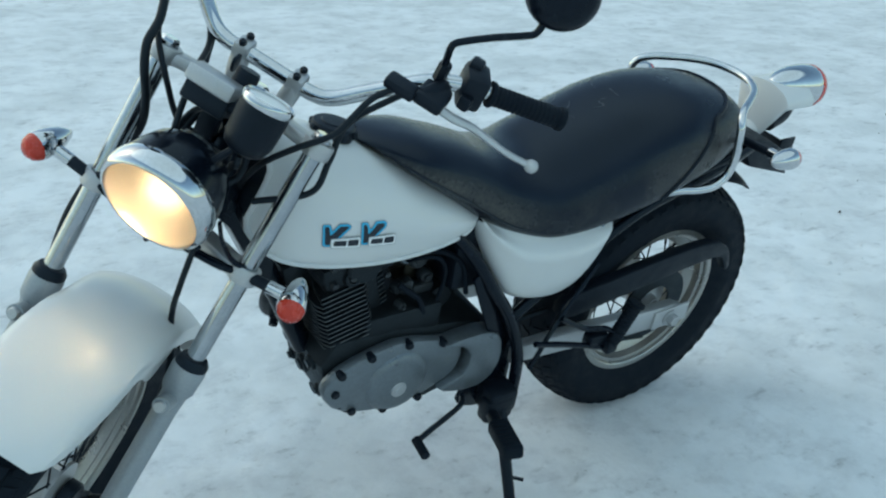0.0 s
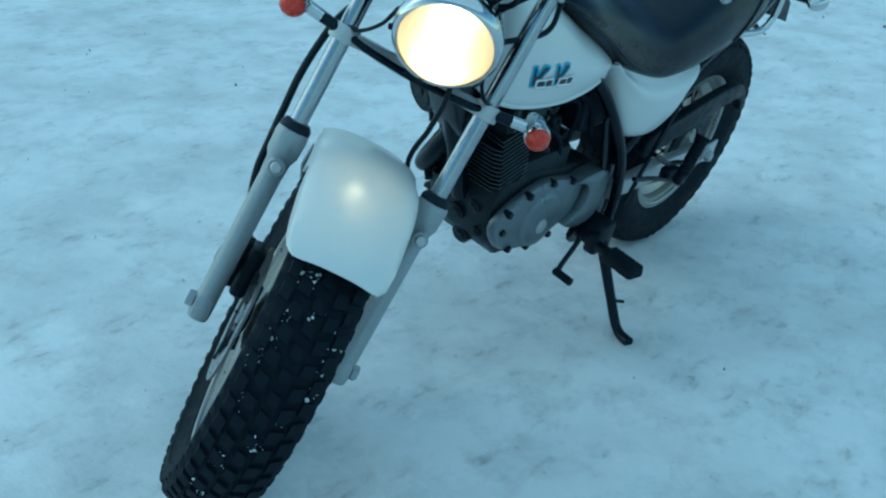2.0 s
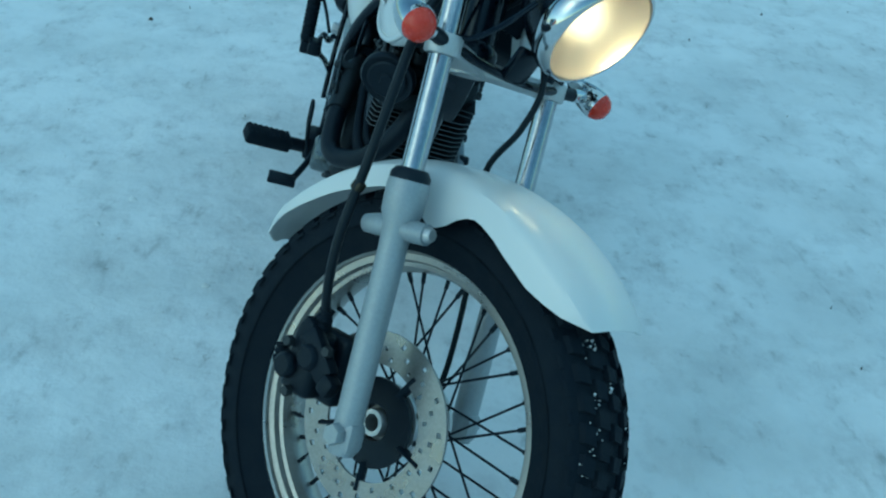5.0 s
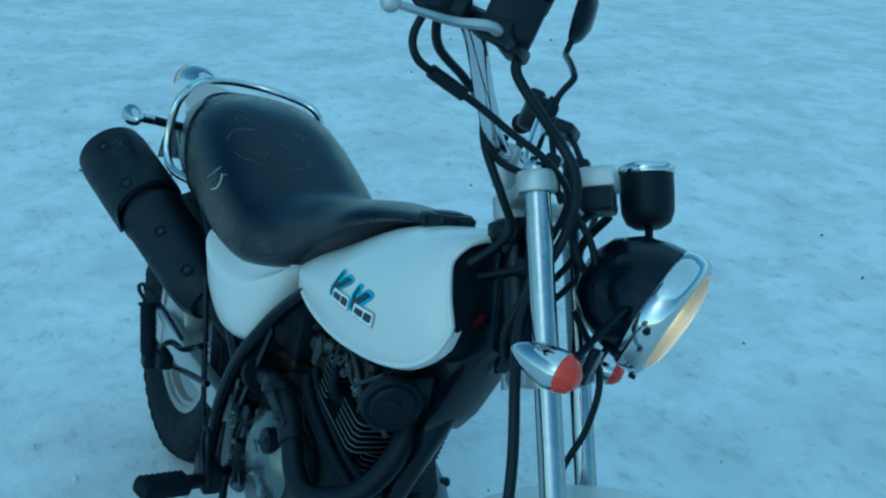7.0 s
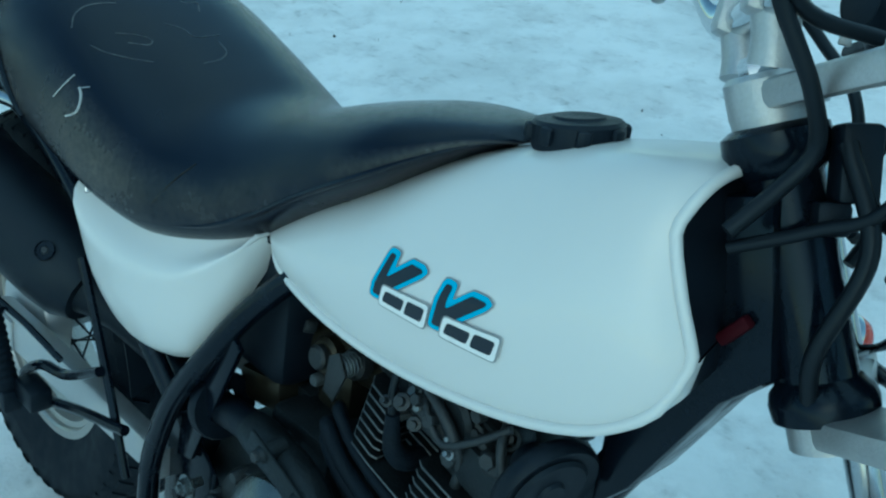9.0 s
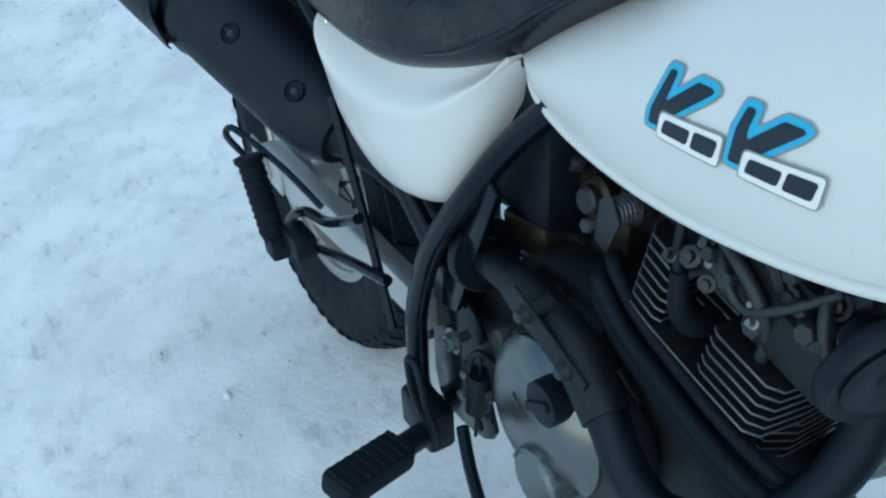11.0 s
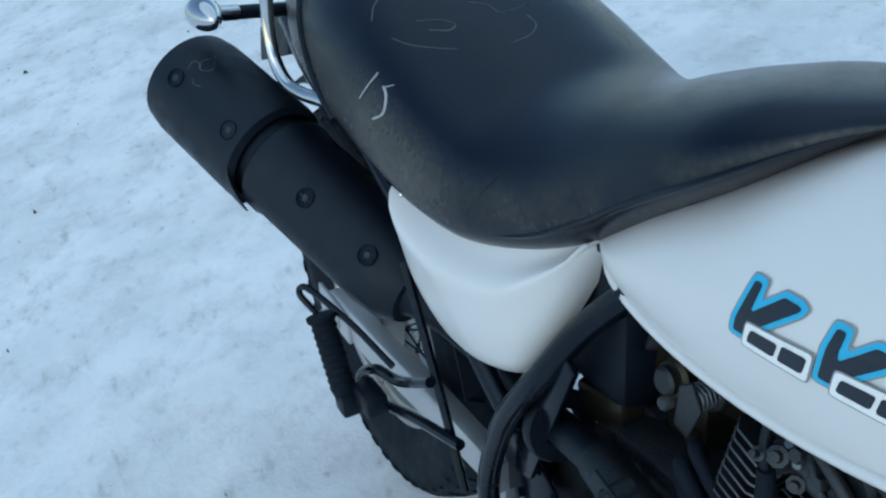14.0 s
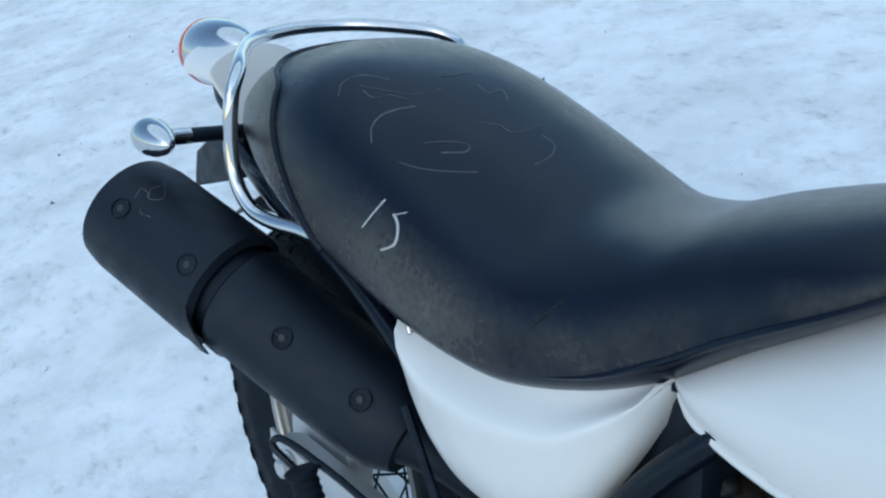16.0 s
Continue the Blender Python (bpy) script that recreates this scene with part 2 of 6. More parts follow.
def tube(pts, r, seg=10, n=6, closed=False, flat=1.0, up=(0, 0, 1)):
    """A round bar along a smooth line; r: one radius or one for each point given. n=0: straight pieces."""
    line = spline(pts, n, closed) if n else [Vector(q) for q in pts]
    if isinstance(r, (int, float)):
        rad = [r] * len(line)
    else:
        rad = [float(q) for q in np.interp(np.linspace(0, len(r) - 1, len(line)), range(len(r)), r)]
    bm, rings = bmesh.new(), []
    side = None
    for i, q in enumerate(line):
        a = line[(i - 1) % len(line)] if closed or i else q
        b = line[(i + 1) % len(line)] if closed or i + 1 < len(line) else q
        d = (b - a).normalized()
        if side is None:
            side = d.cross(Vector(up))
            side = side.normalized() if side.length > 0.05 else d.orthogonal().normalized()
        side = (side - d * side.dot(d)).normalized()
        top = d.cross(side)
        rings.append([bm.verts.new(q + rad[i] * (math.cos(2 * math.pi * k / seg) * side + flat * math.sin(2 * math.pi * k / seg) * top)) for k in range(seg)])
    for i in range(len(rings) if closed else len(rings) - 1):
        a, b = rings[i], rings[(i + 1) % len(rings)]
        for k in range(seg):
            bm.faces.new((a[k], a[(k + 1) % seg], b[(k + 1) % seg], b[k]))
    if not closed:
        bm.faces.new(rings[0][::-1])
        bm.faces.new(rings[-1])
    return bm


def lathe(profile, origin, axis, seg=24, closed=False):
    """Turns (radius, height) pairs about an axis through origin."""
    d = Vector(axis).normalized()
    side = d.orthogonal().normalized()
    if abs(d.y) > 0.9:
        side = Vector((1, 0, 0)) - d * d.x
        side.normalize()
    top = d.cross(side)
    bm, o, rings = bmesh.new(), Vector(origin), []
    for r, h in profile:
        if r < 1e-6:
            rings.append([bm.verts.new(o + d * h)])
        else:
            rings.append([bm.verts.new(o + d * h + r * (math.cos(2 * math.pi * k / seg) * side + math.sin(2 * math.pi * k / seg) * top)) for k in range(seg)])
    pairs = list(zip(rings, rings[1:])) + ([(rings[-1], rings[0])] if closed else [])
    for a, b in pairs:
        for k in range(seg):
            k2 = (k + 1) % seg
            if len(a) == 1 and len(b) == 1:
                continue
            if len(a) == 1:
                bm.faces.new((a[0], b[k2], b[k]))
            elif len(b) == 1:
                bm.faces.new((a[k], a[k2], b[0]))
            else:
                bm.faces.new((a[k], a[k2], b[k2], b[k]))
    if not closed:
        for ring in (rings[0], rings[-1]):
            if len(ring) > 2:
                bm.faces.new(ring)
    return bm


def loft(rings, closed=True, caps=True):
    """A skin over rings of points; closed: each ring is a loop."""
    bm = bmesh.new()
    v = [[bm.verts.new(q) for q in ring] for ring in rings]
    k = len(rings[0])
    for a, b in zip(v, v[1:]):
        for i in range(k if closed else k - 1):
            bm.faces.new((a[i], a[(i + 1) % k], b[(i + 1) % k], b[i]))
    if closed and caps:
        bm.faces.new(v[0][::-1])
        bm.faces.new(v[-1])
    return bm


def thick(bm, t):
    """Gives an open skin a thickness."""
    bmesh.ops.recalc_face_normals(bm, faces=bm.faces)
    bmesh.ops.solidify(bm, geom=bm.faces[:] , thickness=t)
    return bm


def slab(centre, size, bevel=0.003, m=None, seg=2):
    """A block with rounded edges."""
    bm = bmesh.new()
    bmesh.ops.create_cube(bm, size=1)
    bmesh.ops.scale(bm, vec=size, verts=bm.verts)
    if bevel:
        bmesh.ops.bevel(bm, geom=bm.edges[:], offset=bevel, segments=seg, profile=0.5, affect="EDGES")
    if m is not None:
        bm.transform(m)
    bmesh.ops.translate(bm, vec=centre, verts=bm.verts)
    return bm


def plate(outline, y0, y1, bevel=0.003, n=0):
    """A plate in the plane of x and z, from y0 to y1, with rounded edges."""
    pts = [(q[0], q[1]) for q in (spline([(a, b, 0) for a, b in outline], n, True) if n else outline)]
    bm = bmesh.new()
    a = [bm.verts.new((x, y0, z)) for x, z in pts]
    b = [bm.verts.new((x, y1, z)) for x, z in pts]
    k = len(pts)
    bm.faces.new(a)
    bm.faces.new(b[::-1])
    for i in range(k):
        bm.faces.new((a[i], b[i], b[(i + 1) % k], a[(i + 1) % k]))
    bmesh.ops.recalc_face_normals(bm, faces=bm.faces)
    if bevel:
        rim = [e for e in bm.edges if abs(e.verts[0].co.y - e.verts[1].co.y) < 1e-6]
        bmesh.ops.bevel(bm, geom=rim, offset=bevel, segments=2, profile=0.5, affect="EDGES", clamp_overlap=True)
    return bm


def join(*some):
    """Several bmeshes as one."""
    out = bmesh.new()
    for bm in some:
        me = bpy.data.meshes.new("tmp")
        bm.to_mesh(me)
        bm.free()
        out.from_mesh(me)
        bpy.data.meshes.remove(me)
    return out


def bolt(at, axis, r=0.006, h=0.006):
    return lathe([(0, h), (r * 0.85, h), (r, h * 0.8), (r, 0)], at, axis, 6)


def at_x(x, xs, values):
    return float(np.interp(x, xs, values))


def smooth_at(x, xs, values):
    """A smooth curve through the values."""
    i = int(np.clip(np.searchsorted(xs, x) - 1, 0, len(xs) - 2))
    h = xs[i + 1] - xs[i]
    u = min(max((x - xs[i]) / h, 0), 1)
    def slope(k):
        k0, k1 = max(k - 1, 0), min(k + 1, len(xs) - 1)
        return (values[k1] - values[k0]) / (xs[k1] - xs[k0])
    a, b, m0, m1 = values[i], values[i + 1], slope(i) * h, slope(i + 1) * h
    return (2 * u**3 - 3 * u**2 + 1) * a + (u**3 - 2 * u**2 + u) * m0 + (-2 * u**3 + 3 * u**2) * b + (u**3 - u**2) * m1


# ---- steering: what turns with the handlebar is built straight ahead and turned by STEER ----
RAKE, TURN = radians(28.17), radians(41.83)
AXIS = Vector((-math.sin(RAKE), 0, math.cos(RAKE)))
HEAD = Vector((1.405 - 0.5 * math.tan(RAKE) - 0.06 / math.cos(RAKE), 0, 0.833))
STEER = Matrix.Translation(HEAD) @ Matrix.Rotation(TURN, 4, AXIS) @ Matrix.Translation(-HEAD)


def on_fork(z):
    """The fork leg's x at height z."""
    return 1.399 - (z - 0.333) * math.tan(RAKE)

# ---- ground ----
def build_ground():
    k = 361
    s = np.linspace(-1, 1, k)
    c = 4.0 * s + 700 * np.sign(s) * np.abs(s) ** 9
    verts, faces = [], []
    for y in c:
        for x in c:
            near = min(1.0, max(0.0, (14 - max(abs(x), abs(y))) / 6))
            q = Vector((x * 1.1, y * 1.1, 0.3))
            h = near * (0.012 * noise.noise(q * 1.7) + 0.008 * noise.noise(q * 5) + 0.007 * abs(noise.noise(q * 11)) + 0.004 * noise.noise(q * 21))
            verts.append((x, y, h - 0.004))
    for j in range(k - 1):
        for i in range(k - 1):
            faces.append((j * k + i, j * k + i + 1, (j + 1) * k + i + 1, (j + 1) * k + i))
    me = bpy.data.meshes.new("ground")
    me.from_pydata(verts, [], faces)
    me.shade_smooth()
    me.materials.append(SNOW)
    return tagged(new("ground", me), "trodden grey-white snow with faint dirt and footmarks", "ground", kind="structure")


ground = build_ground()

# ---- the motorcycle ----
bike = tagged(new("motorcycle"), "white fat-tyred motorcycle leaning on its side stand, headlight lit", "motorcycle")
bike.matrix_world = LEAN


# -- wheels --
def tyre_profile(y, radius, half):
    """The carcass radius at a place y across the tread."""
    u = min(abs(y) / half, 1)
    return radius - (1 - math.sqrt(max(0, 1 - (u * 0.86) ** 2))) * half * 0.62


def tread(axle, radius, half, count, rows, rows_w, proud, m):
    """The tread blocks as one mesh of small bevelled bricks following the crown."""
    cx, cz = axle
    verts, faces = [], []
    rng = random.Random(3)
    for i in range(count):
        for k, (y0, off, ln) in enumerate(rows):
            a0 = 2 * math.pi * (i + off + rng.uniform(-0.05, 0.05)) / count
            da = 2 * math.pi / count * ln / 2 * rng.uniform(0.9, 1.1)
            w = rows_w[k] / 2
            skew = 0.25 * da * (1 if y0 > 0 else -1)
            base = len(verts)
            for lift, shrink in ((-0.006, 1.0), (proud if k < 5 else -0.0015, 0.86)):
                for sa, sy in ((-1, -1), (1, -1), (1, 1), (-1, 1)):
                    y = y0 + sy * w * shrink
                    ang = a0 + sa * da * shrink + skew * sy
                    r = tyre_profile(y, radius - 0.006, half) + lift
                    verts.append((cx + r * math.cos(ang), y, cz + r * math.sin(ang)))
            b = base
            faces += [(b + 4, b + 5, b + 6, b + 7)] + [(b + j, b + (j + 1) % 4, b + 4 + (j + 1) % 4, b + 4 + j) for j in range(4)]
    bm = bmesh.new()
    me = bpy.data.meshes.new("tmp")
    me.from_pydata(verts, [], faces)
    bm.from_mesh(me)
    bpy.data.meshes.remove(me)
    return bm


def wheel(name, axle, radius, half, rim_r, rim_w, hub_r, hub_w, spokes, steer, label):
    m = STEER if steer else Matrix()
    cx, cz = axle
    o = (cx, 0, cz)
    k_ = 0.72 if steer else 1.0
    rim = lathe([(rim_r + 0.010, -rim_w), (rim_r + 0.011, -rim_w + 0.006), (rim_r - 0.004, -rim_w + 0.010), (rim_r - 0.014, -rim_w * 0.55), (rim_r - 0.030 * k_, -rim_w * 0.35),
                 (rim_r - 0.034 * k_, 0), (rim_r - 0.030 * k_, rim_w * 0.35), (rim_r - 0.014, rim_w * 0.55), (rim_r - 0.004, rim_w - 0.010), (rim_r + 0.011, rim_w - 0.006), (rim_r + 0.010, rim_w),
                 (rim_r - 0.004, rim_w), (rim_r - 0.007, rim_w - 0.003), (rim_r - 0.008, rim_w - 0.009), (rim_r - 0.017, rim_w - 0.011), (rim_r - 0.020, rim_w * 0.58), (rim_r - 0.026, rim_w * 0.54), (rim_r - 0.042 * k_, rim_w * 0.34), (rim_r - 0.046 * k_, 0),
                 (rim_r - 0.042 * k_, -rim_w * 0.34), (rim_r - 0.026, -rim_w * 0.54), (rim_r - 0.020, -rim_w * 0.58), (rim_r - 0.017, -rim_w + 0.011), (rim_r - 0.008, -rim_w + 0.009), (rim_r - 0.007, -rim_w + 0.003), (rim_r - 0.004, -rim_w)],
                o, (0, 1, 0), 64, closed=True)
    w = part(name, rim, RIM, bike, label, 26, m)
    prof = []
    for s in np.linspace(-1, 1, 21):
        y = s * half
        prof.append((tyre_profile(y, radius - 0.007, half), y))
    side = [(radius - 0.33 * (radius - rim_r) - 0.03, half * 1.0), (rim_r + 0.5 * (radius - rim_r) - 0.012, half * 1.0), (rim_r + 0.28 * (radius - rim_r), half * 0.93), (rim_r + 0.010, half * 0.80), (rim_r - 0.004, half * 0.72)]
    loop = prof + side + [(rim_r - 0.006, 0)] + [(r, -y) for r, y in side[::-1]]
    part("tyre", lathe(loop, o, (0, 1, 0), 72, closed=True), RUBBER, w, "black block-tread tyre with snow in its grooves", 60, m)
    n = 56 if steer else 46
    sc = half / 0.065
    rows = [(0.0, 0.0, 0.62), (0.027 * sc, 0.5, 0.66), (-0.027 * sc, 0.5, 0.66), (0.0495 * sc, 0.05, 0.7), (-0.0495 * sc, 0.05, 0.7), (0.0625 * sc, 0.55, 0.55), (-0.0625 * sc, 0.55, 0.55)]
    tagged(part("tread", tread(axle, radius, half, n, rows, [0.020 * sc, 0.021 * sc, 0.021 * sc, 0.017 * sc, 0.017 * sc, 0.010 * sc, 0.010 * sc], 0.006 if steer else 0.0025, m), RUBBER, w, "", 30, m), kind="stuff")
    hub = lathe([(0.012, -hub_w - 0.02), (0.018, -hub_w - 0.02), (0.020, -hub_w), (hub_r * 0.62, -hub_w + 0.002), (hub_r, -hub_w + 0.008), (hub_r, -hub_w + 0.014), (hub_r * 0.55, -hub_w + 0.02), (hub_r * 0.5, 0), (hub_r * 0.55, hub_w - 0.02),
                 (hub_r, hub_w - 0.014), (hub_r, hub_w - 0.008), (hub_r * 0.62, hub_w - 0.002), (0.020, hub_w), (0.018, hub_w + 0.02), (0.012, hub_w + 0.02)], o, (0, 1, 0), 32, closed=True)
    part("hub", hub, ALLOY, w, "cast alloy hub", 40, m)
    for i in range(spokes):
        a = 2 * math.pi * (i + 0.5) / spokes
        s = 1 if i % 2 else -1
        lean = 0.42 * (1 if (i // 2) % 2 else -1)
        p = (cx + hub_r * 0.9 * math.cos(a + lean * 1.6), s * (hub_w - 0.012), cz + hub_r * 0.9 * math.sin(a + lean * 1.6))
        q = (cx + (rim_r - 0.044 * k_) * math.cos(a), s * rim_w * 0.12, cz + (rim_r - 0.044 * k_) * math.sin(a))
        p, q = Vector(p), Vector(q)
        part("spoke", join(tube([p, q], 0.0019, 5, 0), tube([q, q + (p - q).normalized() * 0.016], 0.0034, 6, 0)), MATT, w, "", 40, m)
    return w


front_wheel = wheel("front_wheel", (1.385, 0.333), 0.330, 0.066, 0.241, 0.045, 0.054, 0.050, 36, True, "silver wire-spoked front wheel turned to its left lock")
rear_wheel = wheel("rear_wheel", (0.0, 0.322), 0.322, 0.084, 0.191, 0.066, 0.06, 0.06, 36, False, "silver wire-spoked rear wheel with a fat tyre")

# brake disc, right side of the front wheel, drilled in rings
def disc_mesh():
    """An annulus with rows of real holes."""
    rs, k = [0.080, 0.086, 0.093, 0.098, 0.105, 0.110, 0.117, 0.125], 96
    verts = [(1.385 + r * math.cos(2 * math.pi * i / k), -0.070, 0.333 + r * math.sin(2 * math.pi * i / k)) for r in rs for i in range(k)]
    faces = []
    for j in range(len(rs) - 1):
        for i in range(k):
            if j % 2 == 1 and j < 6 and i % 6 == (j // 2) * 2:
                continue
            faces.append((j * k + i, j * k + (i + 1) % k, (j + 1) * k + (i + 1) % k, (j + 1) * k + i))
    me = bpy.data.meshes.new("tmp")
    me.from_pydata(verts, [], faces)
    bm = bmesh.new()
    bm.from_mesh(me)
    bpy.data.meshes.remove(me)
    return thick(bm, 0.004)


disc = part("brake_disc", disc_mesh(), STEEL, front_wheel, "drilled steel brake disc", 40, STEER)
spider = [lathe([(0.025, -0.066), (0.062, -0.066), (0.062, -0.060), (0.025, -0.052)], (1.385, 0, 0.333), (0, 1, 0), 28, closed=True)]
for i in range(5):
    a = 2 * math.pi * i / 5 + 0.2
    spider.append(tube([(1.385 + 0.055 * math.cos(a), -0.064, 0.333 + 0.055 * math.sin(a)), (1.385 + 0.095 * math.cos(a), -0.066, 0.333 + 0.095 * math.sin(a))], 0.009, 8, 0, flat=0.4))
part("disc_carrier", join(*spider), MATT, front_wheel, "black disc carrier", 40, STEER)

# -- fork --
def fork_leg(s):
    y = 0.131 * s
    P = lambda z, dx=0.0: Vector((on_fork(z) + dx, y, z))
    leg = part("fork_leg", tube([P(0.60), P(0.993)], 0.0152, 24, 0), HARD_CHROME, bike, "chrome fork tube in a silver slider", 40, STEER)
    d = (P(1) - P(0)).normalized()
    o = P(0.333)
    k = 1 / math.cos(RAKE)
    h = lambda z: (z - 0.333) * k
    slider = lathe([(0.008, h(0.308)), (0.017, h(0.309)), (0.0190, h(0.316)), (0.0190, h(0.35)), (0.0188, h(0.55)), (0.0205, h(0.578)), (0.0265, h(0.590)), (0.0280, h(0.620)), (0.0265, h(0.628)), (0.021, h(0.630)), (0.017, h(0.63))], o, d, 28)
    part("slider", slider, SLIDER, leg, "silver-painted fork slider", 40, STEER)
    part("dust_seal", lathe([(0.018, h(0.626)), (0.0265, h(0.626)), (0.0265, h(0.634)), (0.021, h(0.641)), (0.0164, h(0.642))], o, d, 24), PLASTIC, leg, "black rubber dust seal", 40, STEER)
    lug = tube([Vector((1.226, y, 0.544)), Vector((1.244, y, 0.557)), Vector((1.312, y, 0.598))], [0.012, 0.0150, 0.0140], 14, 0)
    part("lug_bolt", lathe([(0, 0.010), (0.008, 0.010), (0.010, 0.007), (0.0105, 0), (0, 0)], (1.311, y, 0.5975), (0.83, 0, 0.56), 8), ALLOY, leg, "", 40, STEER)
    part("lug", lug, SLIDER, leg, "", 40, STEER)
    foot = join(slab(P(0.332, 0.003), (0.040, 0.034, 0.046), 0.012, Matrix.Rotation(-RAKE, 4, "Y")), lathe([(0, 0.012), (0.013, 0.012), (0.015, 0.008), (0.015, 0)], P(0.333) + Vector((0, 0.018 * s, 0)), (0, s, 0), 6))
    part("axle_lug", foot, SLIDER, leg, "", 40, STEER)
    return leg


fork_left, fork_right = fork_leg(1), fork_leg(-1)


def yoke(z, t, name, wide, bolts):
    """A triple clamp: two rings and a bridge round the stem."""
    bms, tops = [], []
    d = AXIS
    stem = HEAD + AXIS * ((z - 0.0283 - HEAD.z) / math.cos(RAKE))
    for s in (1, -1):
        P = Vector((on_fork(z), 0.131 * s, z))
        bms.append(lathe([(0.0165, -t), (0.0225, -t), (0.0238, -t + 0.003), (0.0238, t - 0.003), (0.0225, t), (0.0165, t)], P, d, 24, closed=True))
        rot = Matrix.Rotation(-RAKE, 4, "Y")
        mid = (P + stem) / 2
        v = (P - stem)
        ang = math.atan2(v.y, Vector((v.x, 0, v.z)).length * (1 if v.x > 0 else -1))
        bms.append(slab(mid, (v.length * 0.86, wide, t * 1.7), 0.006, rot @ Matrix.Rotation(ang, 4, "Z")))
        if bolts:
            tops.append(lathe([(0, t + 0.012), (0.012, t + 0.012), (0.014, t + 0.009), (0.014, t), (0, t)], P, d, 6))
    bms.append(lathe([(0, t + 0.004), (0.024, t + 0.004), (0.0275, t), (0.0275, -t), (0, -t)], stem, d, 24))
    if bolts:
        tops.append(lathe([(0, t + 0.016), (0.013, t + 0.016), (0.016, t + 0.012), (0.016, t), (0, t)], stem, d, 6))
    y_ = part(name, join(*bms), ALLOY, bike, "cast alloy fork clamp", 40, STEER)
    for q in tops:
        part("nut", q, CHROME, y_, "", 40, STEER)
    return y_


yoke(0.978, 0.012, "upper_fork_clamp", 0.038, True)
yoke(0.782, 0.013, "lower_fork_clamp", 0.05, False)

# -- front fender --
def fender():
    rings = []
    r0, cx, cz = 0.366, 1.385, 0.333
    for a in np.linspace(65, 176, 48):
        ang = radians(a)
        # depth of the side skirts along the arc
        depth = at_x(a, [65, 67, 70, 75, 80, 88, 94, 100, 104, 108, 112, 116, 121, 126, 132, 140, 155, 168, 174, 176], [0.006, 0.024, 0.040, 0.054, 0.062, 0.060, 0.054, 0.050, 0.058, 0.080, 0.090, 0.080, 0.054, 0.048, 0.048, 0.046, 0.036, 0.022, 0.012, 0.005])
        half = at_x(a, [65, 67, 72, 90, 130, 165, 174, 176], [0.068, 0.078, 0.084, 0.091, 0.088, 0.078, 0.062, 0.045])
        drop = at_x(a, [65, 67, 74, 170, 176], [0.004, 0.001, 0, 0, 0.008])
        ring = []
        for j in range(23):
            u = -1 + 2 * j / 22
            if abs(u) < 0.62:
                y = half * 0.80 * u / 0.62
                dr = 0.010 * (abs(u) / 0.62) ** 2.6
            else:
                v = (abs(u) - 0.62) / 0.38
                y = math.copysign(half * (0.80 + 0.20 * math.sin(min(v * 2.6, 1.0) * math.pi / 2)), u)
                dr = 0.010 + max(depth - 0.010, 0.001) * v ** 1.25
            r = r0 - drop - dr
            ring.append((cx + r * math.cos(ang), y, cz + r * math.sin(ang)))
        rings.append(ring)
    bm = loft(rings, closed=False)
    return thick(bm, 0.003)


front_fender = part("front_fender", fender(), WHITE, bike, "glossy white front mudguard", 50, STEER)

